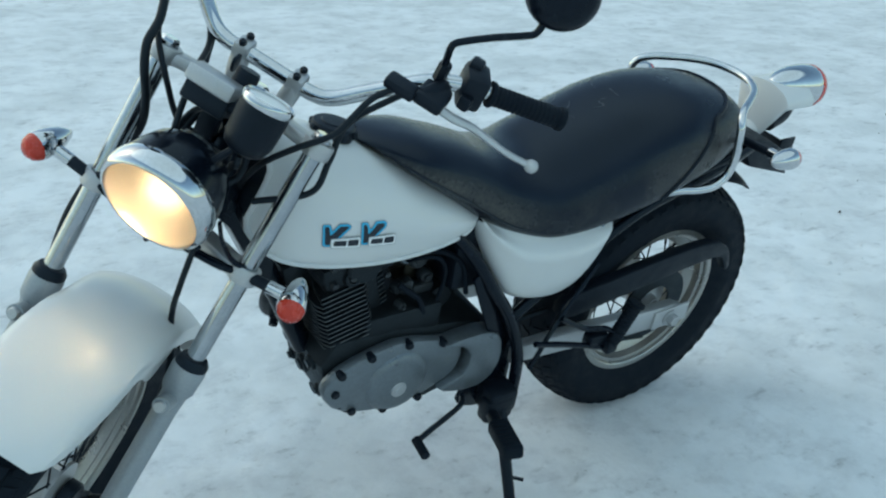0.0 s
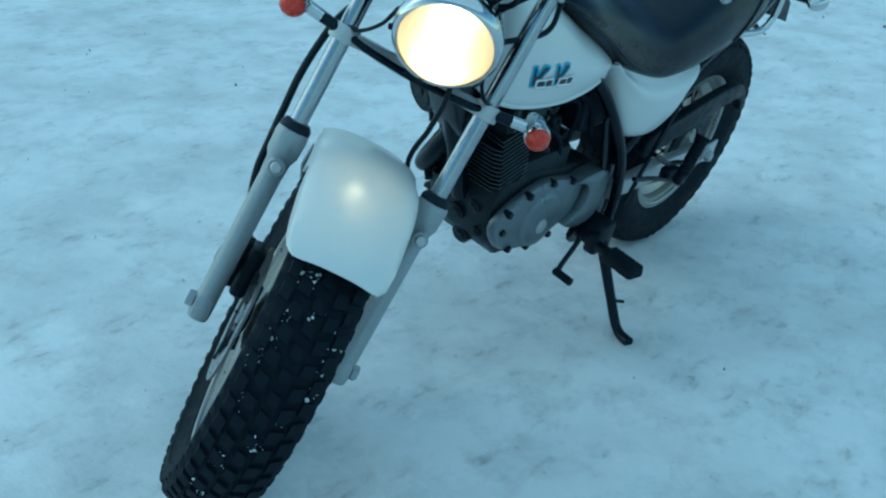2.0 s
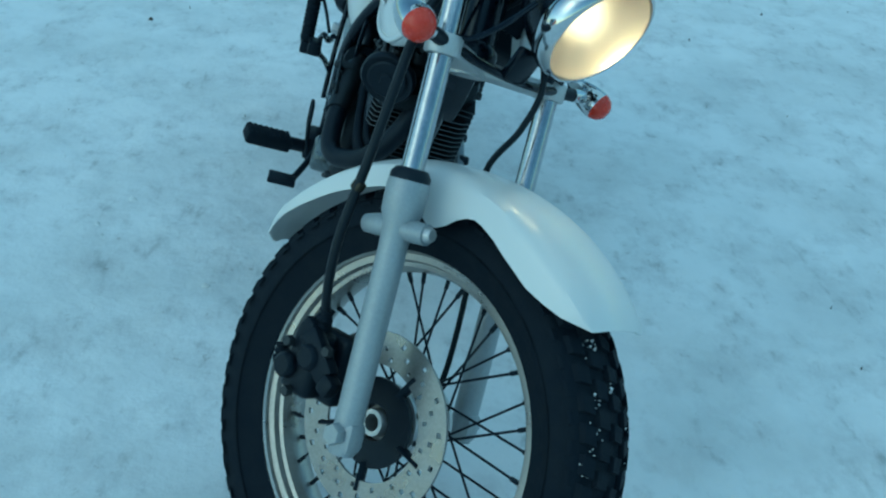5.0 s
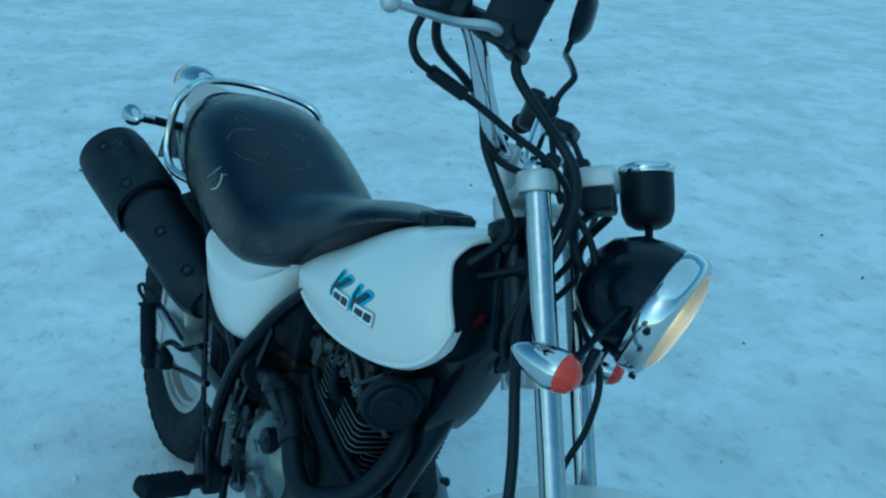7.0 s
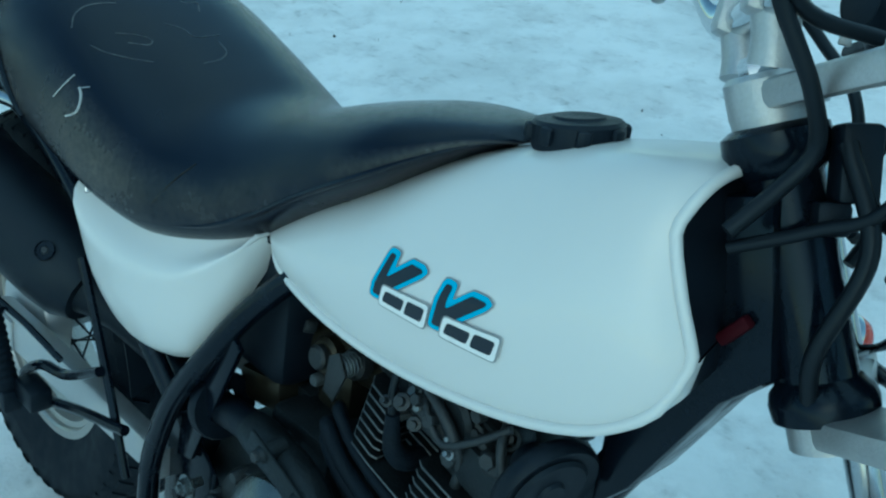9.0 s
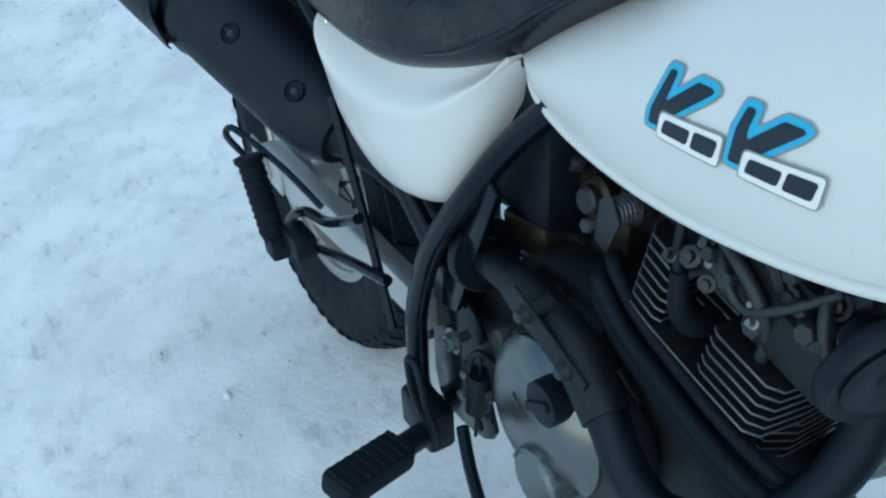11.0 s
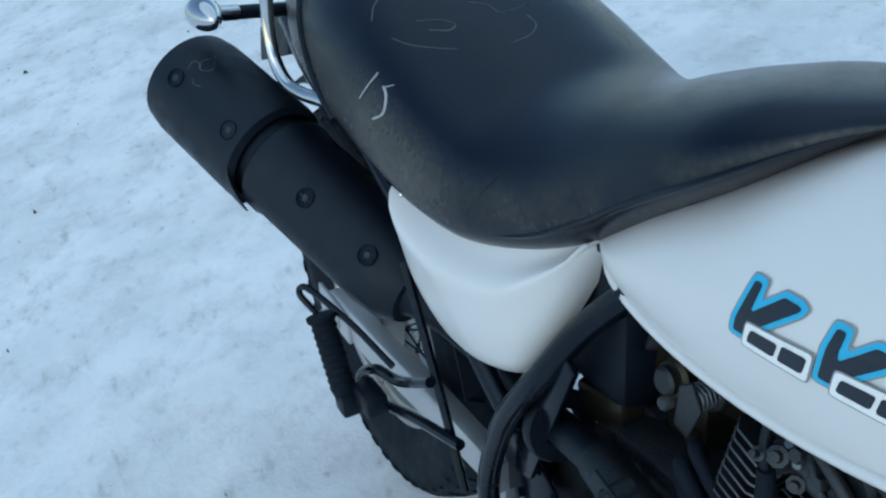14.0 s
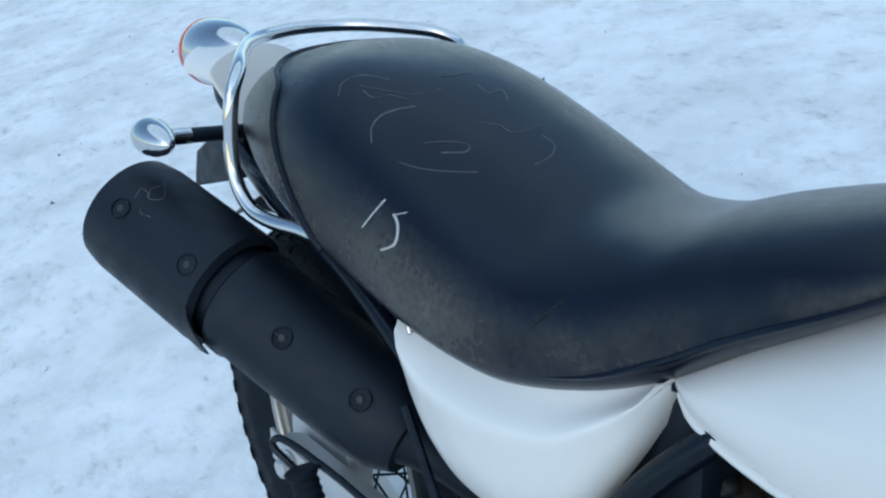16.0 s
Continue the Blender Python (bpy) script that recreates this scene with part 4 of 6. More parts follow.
for line, r in (
    ([(0.299, 2.56), (0.291, 2.69), (0.281, 2.83)], 0.0034),
    ([(0.3154, 2.60), (0.3234, 2.63), (0.3285, 2.70), (0.3267, 2.78), (0.3121, 2.87)], 0.0034),
    ([(0.3167, 2.60), (0.3285, 2.53)], 0.0022),
    ([(0.2496, 2.33), (0.2374, 2.251), (0.2348, 2.147), (0.2421, 2.042), (0.2532, 1.937)], 0.0012),
    ([(0.2901, 2.304), (0.3113, 2.251), (0.3366, 2.147), (0.359, 2.016)], 0.0013),
    ([(0.3502, 1.571), (0.367, 1.571), (0.3792, 1.623), (0.3821, 1.728)], 0.0009),
    ([(0.2963, 2.094), (0.3106, 1.99), (0.3278, 1.911), (0.3331, 1.963), (0.3176, 2.068)], 0.0010),
    ([(0.2255, 1.649), (0.2291, 1.597), (0.2311, 1.545)], 0.0011),
    ([(0.2548, 1.571), (0.2713, 1.571), (0.2714, 1.518), (0.29, 1.545)], 0.0010),
    ([(0.168, 2.199), (0.1554, 2.094), (0.1659, 1.963), (0.1981, 1.885)], 0.0007),
    ([(0.1877, 2.068), (0.2091, 2.068), (0.2188, 1.99), (0.237, 1.937)], 0.0010),
    ([(0.3069, 1.754), (0.3208, 1.676), (0.3379, 1.649), (0.3353, 1.545)], 0.0010),
    ([(0.1814, 2.042), (0.2134, 1.963), (0.2356, 1.885), (0.2463, 1.728)], 0.0008),
):
    chalk(line, r, CHALK if r > 0.00185 else FAINT)
part("crease", tube([seat_point(x, a, 0.001) for x, a in ((0.4718, 3.037), (0.4925, 2.775), (0.5095, 2.566))], 0.0006, 5, 4), BRASS, seat, "thin worn crease in the vinyl", 60)

# -- side covers --
CX = [0.300, 0.306, 0.322, 0.347, 0.375, 0.410, 0.450, 0.490, 0.520, 0.545, 0.570, 0.585, 0.592]
CB = [0.660, 0.612, 0.568, 0.530, 0.511, 0.505, 0.508, 0.518, 0.535, 0.572, 0.622, 0.662, 0.694]
CT = [0.684, 0.685, 0.686, 0.686, 0.686, 0.686, 0.687, 0.690, 0.694, 0.698, 0.702, 0.704, 0.705]
CO = [0.030, 0.012, 0.003, 0.000, 0.000, 0.000, 0.002, 0.008, 0.015, 0.024, 0.038, 0.050, 0.060]


def side_cover(s):
    rings = []
    for x in np.linspace(CX[0], CX[-1], 30):
        b, t, off = smooth_at(x, CX, CB), smooth_at(x, CX, CT), at_x(x, CX, CO)
        ring = []
        for j in range(31):
            v = j / 30
            y = smooth_at(v, [0, 0.05, 0.25, 0.5, 0.60, 0.65, 0.70, 0.78, 0.88, 1.0], [0.128, 0.138, 0.152, 0.160, 0.163, 0.162, 0.155, 0.141, 0.134, 0.124]) - off
            ring.append((x, y * s, b + (t - b) * v))
        rings.append(ring)
    c = part("side_cover", thick(loft(rings, closed=False), 0.003 * s), WHITE, bike, "glossy white side cover under the seat", 55)
    part("screw", bolt((0.322, 0.138 * s, 0.655), (-0.3, s, 0), 0.008, 0.008), CHROME, c)
    return c


side_cover(1), side_cover(-1)

# -- tail --
def rear_fender():
    xs = [-0.03, -0.10, -0.17, -0.24, -0.30, -0.332, -0.345]
    top = [0.838, 0.830, 0.812, 0.784, 0.755, 0.735, 0.725]
    wid = [0.074, 0.070, 0.062, 0.052, 0.042, 0.034, 0.022]
    rings = []
    for x in np.linspace(xs[0], xs[-1], 18):
        t, w = smooth_at(x, xs, top), smooth_at(x, xs, wid)
        rings.append([(x, w * math.sin(a), t - 0.040 * (1 - math.cos(a)) * (0.3 + 0.7 * w / 0.085)) for a in np.linspace(-1.75, 1.75, 19)])
    return thick(loft(rings, closed=False), 0.003)


tail = part("rear_fender", rear_fender(), WHITE, bike, "white tail mudguard behind the seat", 55)
lamp_o, lamp_d = Vector((-0.412, 0, 0.799)), Vector((1, 0, 0.16)).normalized()
tl = part("tail_lamp", lathe([(0.0490, 0.010), (0.0500, 0.012), (0.0505, 0.026), (0.0485, 0.052), (0.042, 0.090), (0.030, 0.124), (0.014, 0.147), (0, 0.153)], lamp_o, lamp_d, 36), CHROME, bike, "chrome teardrop tail lamp with a red lens", 40)
part("lens", lathe([(0, -0.030), (0.018, -0.028), (0.034, -0.021), (0.043, -0.012), (0.0485, -0.001), (0.0508, 0.009), (0.0506, 0.014), (0.046, 0.016), (0, 0.016)], lamp_o, lamp_d, 36), RED, tl, "red tail lamp lens", 60)
part("stem", join(tube([(-0.335, 0, 0.795), (-0.315, 0, 0.755), (-0.28, 0, 0.735)], [0.032, 0.038, 0.036], 14, 5), slab((-0.32, 0, 0.785), (0.09, 0.060, 0.03), 0.008)), PLASTIC, tl, "black lamp mount", 40)
for s in (1, -1):
    indicator((-0.098, 0.220 * s, 0.776), None, (1, 0, 0.02), False, (-0.09, 0.10 * s, 0.758), RED, "chrome bullet rear indicator with a red lens", 0.84)
part("tail_bracket", plate([(-0.10, 0.755), (-0.155, 0.676), (-0.305, 0.630), (-0.28, 0.69), (-0.20, 0.735)], -0.095, 0.095, 0.005), PLASTIC, bike, "black plastic underside of the tail", 40)
part("plate_bracket", join(slab((-0.345, 0.0, 0.66), (0.006, 0.11, 0.05), 0.002, Matrix.Rotation(radians(25), 4, "Y")), slab((-0.33, 0.052, 0.675), (0.05, 0.006, 0.05), 0.002)), PLASTIC, bike, "black plastic bracket under the tail", 40)
GR = [(0.205, 0.140, 0.700), (0.139, 0.150, 0.704), (0.090, 0.160, 0.702), (0.049, 0.166, 0.708), (0.022, 0.168, 0.735), (0.017, 0.167, 0.780), (0.022, 0.161, 0.832), (0.003, 0.140, 0.856), (-0.050, 0.110, 0.862), (-0.096, 0.078, 0.864), (-0.120, 0.042, 0.865)]
part("grab_rail", tube(GR + [(-0.127, 0, 0.866)] + [(x, -y, z) for x, y, z in GR[::-1]], 0.0085, 12, 5), CHROME, bike, "chrome grab rail round the back of the seat", 40)

# ---- frame and running gear ----
frame_ob = part("frame", tube([(1.075, 0, 0.80), (1.030, 0, 0.745), (0.985, 0, 0.66), (0.940, 0, 0.56), (0.906, 0, 0.48), (0.884, 0, 0.43)], 0.020, 14, 5), BLACK, bike, "black tubular steel frame", 40)
hd = lathe([(0.022, -0.082), (0.035, -0.082), (0.036, -0.072), (0.034, -0.064), (0.026, -0.055), (0.026, 0.080), (0.034, 0.088), (0.036, 0.100), (0.035, 0.110), (0.029, 0.114), (0.022, 0.116)], HEAD, AXIS, 28)
part("stem_collar", lathe([(0, 0.112), (0.026, 0.112), (0.027, 0.122), (0.024, 0.124), (0.024, 0.138), (0, 0.138)], HEAD, AXIS, 24), ALLOY, bike, "alloy collar above the steering head", 40)
part("steering_head", hd, BLACK, frame_ob, "", 40)
part("head_gusset", plate([(1.045, 0.90), (1.080, 0.78), (1.050, 0.745), (1.000, 0.64), (0.970, 0.60), (0.965, 0.70), (0.96, 0.80), (0.96, 0.87)], -0.034, 0.034, 0.006), BLACK, frame_ob, "", 40)
part("backbone", tube([(1.05, 0, 0.83), (0.95, 0, 0.81), (0.80, 0, 0.76), (0.66, 0, 0.70), (0.55, 0, 0.66)], 0.028, 12, 4), BLACK, frame_ob, "", 40)
for s in (1, -1):
    part("side_tube", tube([(0.70, 0.05 * s, 0.72), (0.655, 0.078 * s, 0.69), (0.600, 0.104 * s, 0.628), (0.555, 0.126 * s, 0.555), (0.505, 0.134 * s, 0.478), (0.463, 0.133 * s, 0.385), (0.447, 0.130 * s, 0.315), (0.444, 0.126 * s, 0.23), (0.46, 0.10 * s, 0.20)], 0.0128, 14, 6), BLACK, frame_ob, "", 40)
    part("rear_tube", tube([(0.50, 0.12 * s, 0.45), (0.36, 0.125 * s, 0.56), (0.20, 0.125 * s, 0.655), (0.02, 0.12 * s, 0.70), (-0.15, 0.09 * s, 0.73)], 0.012, 10, 5), BLACK, frame_ob, "", 40)
    part("seat_tube", tube([(0.66, 0.06 * s, 0.70), (0.45, 0.11 * s, 0.69), (0.20, 0.12 * s, 0.69), (-0.05, 0.11 * s, 0.725)], 0.011, 10, 5), BLACK, frame_ob, "", 40)
    part("foot_bracket", plate([(0.462, 0.425), (0.505, 0.420), (0.548, 0.398), (0.572, 0.350), (0.566, 0.300), (0.578, 0.268), (0.555, 0.240), (0.500, 0.226), (0.455, 0.236), (0.448, 0.310)], 0.104 * s, 0.110 * s, 0.002, 2), BLACK, frame_ob, "", 40)
    part("gusset", plate([(0.575, 0.60), (0.60, 0.58), (0.52, 0.40), (0.49, 0.39), (0.50, 0.47)], 0.112 * s, 0.120 * s, 0.002), BLACK, frame_ob, "", 40)
part("inner_fender", thick(loft([[(0.0 + 0.352 * math.cos(radians(a)), y, 0.335 + 0.352 * math.sin(radians(a)) - 0.02 * (abs(y) / 0.10) ** 3) for y in np.linspace(-0.10, 0.10, 11)] for a in np.linspace(10, 120, 24)], closed=False), 0.003), PLASTIC, bike, "black plastic inner mudguard over the rear wheel", 50)
part("air_box", slab((0.470, 0, 0.610), (0.30, 0.16, 0.17), 0.02), PLASTIC, bike, "black air box under the seat", 40)


def swingarm():
    sa = part("swingarm", tube([(0.47, -0.10, 0.355), (0.47, 0.10, 0.355)], 0.024, 14, 0), MATT, bike, "swingarm with polished alloy side plates", 40)
    for s in (1, -1):
        out = [(0.46, 0.375), (0.30, 0.372), (0.12, 0.360), (-0.02, 0.352), (-0.055, 0.335), (-0.055, 0.308), (-0.03, 0.295), (0.12, 0.302), (0.30, 0.322), (0.46, 0.335)]
        part("arm", plate(out, 0.100 * s, 0.128 * s, 0.005), ALLOY, sa, "dulled alloy swingarm leg", 40)
        part("axle_nut", join(lathe([(0, 0.02), (0.012, 0.02), (0.0145, 0.016), (0.0145, 0), (0, 0)], (0.0, 0.1335 * s, 0.325), (0, s, 0), 6), lathe([(0, 0.004), (0.021, 0.004), (0.021, 0), (0, 0)], (0.0, 0.1335 * s, 0.325), (0, s, 0), 20)), ALLOY, sa)
        part("adjuster", slab((-0.005, 0.130 * s, 0.326), (0.110, 0.007, 0.050), 0.003, Matrix.Rotation(radians(2), 4, "Y")), ALLOY, sa, "bare alloy axle plate", 40)
        part("adjuster_bolt", tube([(-0.075, 0.118 * s, 0.325), (-0.045, 0.118 * s, 0.325)], 0.005, 8, 0), ENGINE, sa)
    return sa


swingarm()
guard = part("chain_guard", plate([(0.33, 0.455), (0.20, 0.475), (0.06, 0.492), (-0.06, 0.499), (-0.125, 0.490), (-0.165, 0.462), (-0.186, 0.415), (-0.176, 0.402), (-0.150, 0.440), (-0.10, 0.450), (0.05, 0.434), (0.20, 0.414), (0.33, 0.405)], 0.088, 0.116, 0.005, 3), PLASTIC, bike, "black plastic chain guard", 40)
sprocket = part("sprocket", lathe([(0.05, 0.072), (0.098, 0.072), (0.098, 0.077), (0.05, 0.077)], (0, 0, 0.322), (0, 1, 0), 42, closed=True), GRIME, rear_wheel, "dark steel rear sprocket", 40)
part("chain", join(tube([(0.0, 0.075, 0.420), (0.30, 0.075, 0.41), (0.54, 0.075, 0.40)], 0.008, 6, 3, flat=0.6), tube([(0.0, 0.075, 0.224), (0.30, 0.075, 0.285), (0.54, 0.075, 0.35)], 0.008, 6, 3, flat=0.6)), GRIME, bike, "dark greasy drive chain", 40)
part("drum", lathe([(0.03, -0.092), (0.078, -0.090), (0.082, -0.084), (0.082, -0.058), (0.03, -0.058)], (0, 0, 0.322), (0, 1, 0), 36), ALLOY, rear_wheel, "alloy brake drum plate", 40)

# ---- engine ----
eng = part("engine", join(plate([(0.890, 0.44), (0.870, 0.350), (0.825, 0.298), (0.64, 0.275), (0.53, 0.30), (0.50, 0.37), (0.53, 0.445), (0.64, 0.465), (0.74, 0.485), (0.86, 0.485)], -0.085, 0.085, 0.012)), GRIME, bike, "air-cooled single-cylinder engine in grey and black alloy", 40)
for x, y, z, r in ((0.884, 0.045, 0.425, 0.016), (0.884, -0.045, 0.425, 0.016), (0.876, 0.0, 0.385, 0.020), (0.868, 0.055, 0.362, 0.012), (0.868, -0.055, 0.362, 0.012), (0.840, 0.0, 0.312, 0.022)):
    part("boss", lathe([(0, 0.014), (r * 0.6, 0.014), (r * 0.65, 0.010), (r, 0.008), (r * 1.1, -0.012), (0, -0.012)], (x, y, z), (1, 0, -0.25), 14), GRIME, eng)
EA = Vector((math.sin(radians(14)), 0, math.cos(radians(14))))   # the cylinder leans ahead
EO = Vector((0.775, 0, 0.455))
ROTE = Matrix.Rotation(radians(14), 4, "Y")
part("cylinder", slab(EO + EA * 0.07 + ROTE @ Vector((0.018, 0, 0)), (0.120, 0.10, 0.20), 0.015, ROTE), GRIME, eng, "", 40)
def fin_outline(along):
    """A cylinder fin, seen along the cylinder: shorter on the left flank; higher ones are cut back round the plug."""
    left = [(0.094, 0.062), (0.086, 0.078), (0.004, 0.080), (-0.004, 0.072), (-0.010, 0.050), (-0.054, 0.040)]
    rear = [(-0.059, -0.040), (-0.058, -0.082), (-0.050, -0.091), (-0.024, -0.093)]
    front = [(0.032, -0.093), (0.080, -0.092), (0.090, -0.084), (0.094, -0.050)]
    if along > 0.150:   # above this only the rear right corner and the left flank have fins
        return left[1:] + rear + [(-0.018, -0.090), (-0.018, -0.050), (0.040, -0.045), (0.082, 0.040)]
    if along < 0.084:
        rear, front = [(-0.054, -0.040), (-0.050, -0.060)], [(0.084, -0.060), (0.094, -0.040)]
    notch = [] if along < 0.092 else [(-0.018, -0.090), (-0.018, -0.058), (0.026, -0.058), (0.026, -0.090)]
    return left + rear + notch + front


def fin_mesh(outline, t):
    bm = bmesh.new()
    rim = [(Vector((x, y, -t)), Vector((x, y, t))) for x, y in outline]
    a, b = [bm.verts.new(p) for p, _ in rim], [bm.verts.new(q) for _, q in rim]
    bm.faces.new(a[::-1])
    bm.faces.new(b)
    for i in range(len(a)):
        j = (i + 1) % len(a)
        bm.faces.new((a[i], a[j], b[j], b[i]))
    return bm


def edge_mesh(outline, t):
    """The bare machined edge round a fin."""
    return tube([(x, y, 0) for x, y in outline], t, 4, 0, closed=True)


for i in range(13):
    along = 0.034 + i * 0.0107
    m_fin = Matrix.Translation(EO + EA * along) @ ROTE
    f_ = part("fin", fin_mesh(fin_outline(along), 0.0017), GRIME, eng, "", 40, m_fin)
    part("edge", edge_mesh(fin_outline(along), 0.0008), EDGE, f_, "bare machined edge", 40, m_fin)
part("head_side", slab(EO + EA * 0.174 + ROTE @ Vector((0.078, -0.042, 0)), (0.086, 0.094, 0.046), 0.012, ROTE), GRIME, eng, "", 40)
hd_c = EO + EA * 0.185
part("cylinder_head", join(slab(hd_c, (0.15, 0.15, 0.06), 0.016, ROTE), slab(hd_c + EA * 0.036, (0.11, 0.13, 0.03), 0.010, ROTE), lathe([(0, 0.012), (0.03, 0.012), (0.034, 0.008), (0.034, 0), (0, 0)], hd_c + Vector((0.0, 0.075, 0.01)), (0, 1, 0), 24), lathe([(0, 0.012), (0.026, 0.012), (0.03, 0.008), (0.03, 0), (0, 0)], hd_c + Vector((0.03, -0.075, 0.0)), (0, -1, 0), 24)), GRIME, eng, "", 40)
for s in (1, -1):
    for dx, dz in ((-0.06, 0.02), (0.06, 0.02), (-0.05, -0.02), (0.055, -0.018), (0.0, 0.045)):
        part("bolt", bolt(hd_c + Vector((dx, 0.074 * s, dz)), (0, s, 0), 0.007, 0.009), ENGINE, eng)
# left covers
left = part("generator_cover", plate([(0.895, 0.400), (0.870, 0.352), (0.820, 0.325), (0.760, 0.312), (0.690, 0.312), (0.635, 0.330), (0.600, 0.350), (0.585, 0.395), (0.600, 0.430), (0.660, 0.452), (0.745, 0.470), (0.830, 0.452), (0.875, 0.430)], 0.085, 0.112, 0.010, 2), COVER, eng, "silver-grey left crankcase cover", 40)
part("boss", lathe([(0, 0.121), (0.052, 0.121), (0.062, 0.118), (0.070, 0.110), (0.074, 0.10), (0, 0.10)], (0.735, 0, 0.375), (0, 1, 0), 40), COVER, left)
part("cap", lathe([(0, 0.1255), (0.006, 0.1255), (0.007, 0.1235), (0.016, 0.1235), (0.0175, 0.120), (0, 0.120)], (0.735, 0, 0.362), (0, 1, 0), 24), ALLOY, left, "alloy inspection cap")
part("sprocket_cover", plate([(0.640, 0.440), (0.560, 0.446), (0.512, 0.430), (0.495, 0.380), (0.505, 0.330), (0.540, 0.305), (0.600, 0.310), (0.640, 0.330), (0.585, 0.350), (0.575, 0.395), (0.600, 0.425)], 0.085, 0.126, 0.008, 2), COVER, eng, "curved grey sprocket cover", 40)
for x, z in ((0.870, 0.392), (0.830, 0.335), (0.760, 0.315), (0.680, 0.316), (0.640, 0.440), (0.720, 0.460), (0.800, 0.455), (0.860, 0.432)):
    part("bolt", lathe([(0, 0.118), (0.007, 0.118), (0.0085, 0.115), (0.0085, 0.10), (0, 0.10)], (x, 0, z), (0, 1, 0), 10), MATT, left)
# right covers
right = part("clutch_cover", plate([(0.80, 0.42), (0.785, 0.345), (0.73, 0.305), (0.64, 0.300), (0.58, 0.335), (0.572, 0.40), (0.61, 0.445), (0.68, 0.468), (0.76, 0.465)], -0.120, -0.085, 0.012, 2), ENGINE, eng, "dark grey right crankcase cover", 40)
part("clutch_dome", lathe([(0, -0.147), (0.046, -0.146), (0.056, -0.143), (0.074, -0.130), (0.079, -0.124), (0.080, -0.112), (0, -0.112)], (0.685, 0, 0.392), (0, 1, 0), 48), DOME, right, "dulled alloy clutch cover with a bevelled rim", 28)
filler = part("oil_filler", lathe([(0, -0.152), (0.018, -0.152), (0.021, -0.150), (0.022, -0.12), (0, -0.12)], (0.714, 0, 0.444), (0, 1, 0), 28), PLASTIC, right, "black oil filler plug")
part("rib", slab((0.714, -0.153, 0.444), (0.036, 0.008, 0.010), 0.003, Matrix.Rotation(radians(-35), 4, "Y")), PLASTIC, filler)
for k in range(6):   # worn raised marks, not legible
    part("mark", slab((0.668 + k * 0.004, -0.1465, 0.418 - k * 0.002), (0.0018, 0.001, 0.006), 0), GRIME, right)
for x, z in ((0.795, 0.41), (0.77, 0.34), (0.71, 0.305), (0.645, 0.303), (0.588, 0.338), (0.580, 0.395), (0.615, 0.440)):
    part("bolt", lathe([(0, -0.128), (0.006, -0.128), (0.0075, -0.124), (0.0075, -0.11), (0, -0.11)], (x, 0, z), (0, 1, 0), 8), ENGINE, right)
upper_case = part("upper_crankcase", join(slab((0.715, 0.0, 0.475), (0.17, 0.165, 0.085), 0.014), slab((0.665, -0.055, 0.500), (0.10, 0.07, 0.045), 0.012), tube([(0.62, -0.05, 0.50), (0.62, 0.05, 0.50)], 0.026, 16, 0)), GRIME, eng, "", 40)
for k in range(4):
    part("rib", slab((0.665 + k * 0.030, -0.088, 0.497 - k * 0.010), (0.008, 0.012, 0.035), 0.003, Matrix.Rotation(radians(-55), 4, "Y")), GRIME, upper_case)
part("small_cover", lathe([(0, -0.156), (0.028, -0.156), (0.033, -0.153), (0.035, -0.146), (0.036, -0.12), (0, -0.12)], (0.712, 0, 0.348), (0, 1, 0), 32), DOME, right, "small round alloy cap", 28)
# flat guard strip above the clutch cover
strip = part("guard_strip", slab((0.718, -0.148, 0.516), (0.105, 0.004, 0.024), 0.002, Matrix.Rotation(radians(18), 4, "Y")), GRIME, eng, "flat dark grey guard strip over the exhaust pipe", 40)
for x, z in ((0.690, 0.526), (0.746, 0.508)):
    part("boss", lathe([(0, -0.155), (0.005, -0.155), (0.007, -0.153), (0.009, -0.150), (0.010, -0.125), (0, -0.125)], (x, 0, z), (0, 1, 0), 12), GRIME, strip)
    part("bolt", bolt((x, -0.154, z), (0, -1, 0), 0.006, 0.005), ENGINE, strip)
for dz, dy, r in ((0.0, -0.100, 0.0075), (-0.017, -0.097, 0.0085), (0.013, -0.088, 0.006)):   # hoses run along the lower fins
    part("breather_hose", tube([(0.706, dy + 0.022, 0.530 + dz), (0.712, dy + 0.010, 0.552 + dz), (0.722, dy, 0.556 + dz), (0.740, dy, 0.538 + dz), (0.764, dy, 0.524 + dz), (0.804, dy, 0.510 + dz), (0.845, dy, 0.497 + dz), (0.893, dy + 0.008, 0.478 + dz), (0.915, dy + 0.035, 0.455 + dz)], r, 10, 5), RUBBER, eng, "black breather hose along the fins", 60)
for q, ax, r, h in (((0.862, -0.062, 0.606), (0.2, -1, 0.2), 0.014, 0.028), ((0.905, -0.055, 0.640), (0.3, -0.8, 0.4), 0.013, 0.026), ((0.826, -0.058, 0.622), (0, -0.7, 0.7), 0.016, 0.02), ((0.795, -0.060, 0.610), (0, -0.9, 0.4), 0.013, 0.02), ((0.880, -0.03, 0.655), (0.1, -0.3, 0.9), 0.017, 0.016), ((0.84, 0.062, 0.62), (0.1, 0.9, 0.3), 0.019, 0.024), ((0.80, 0.06, 0.615), (0, 0.9, 0.4), 0.014, 0.02)):
    part("boss", lathe([(0, h * 0.8), (r * 0.45, h * 0.8), (r * 0.5, h), (r * 0.72, h), (r * 0.85, h * 0.85), (r * 0.9, h * 0.3), (r * 1.15, 0), (0, 0)], q, ax, 14), GRIME, eng)
    part("nut", bolt(Vector(q) + Vector(ax).normalized() * h * 0.78, ax, r * 0.36, 0.008), ENGINE, eng)
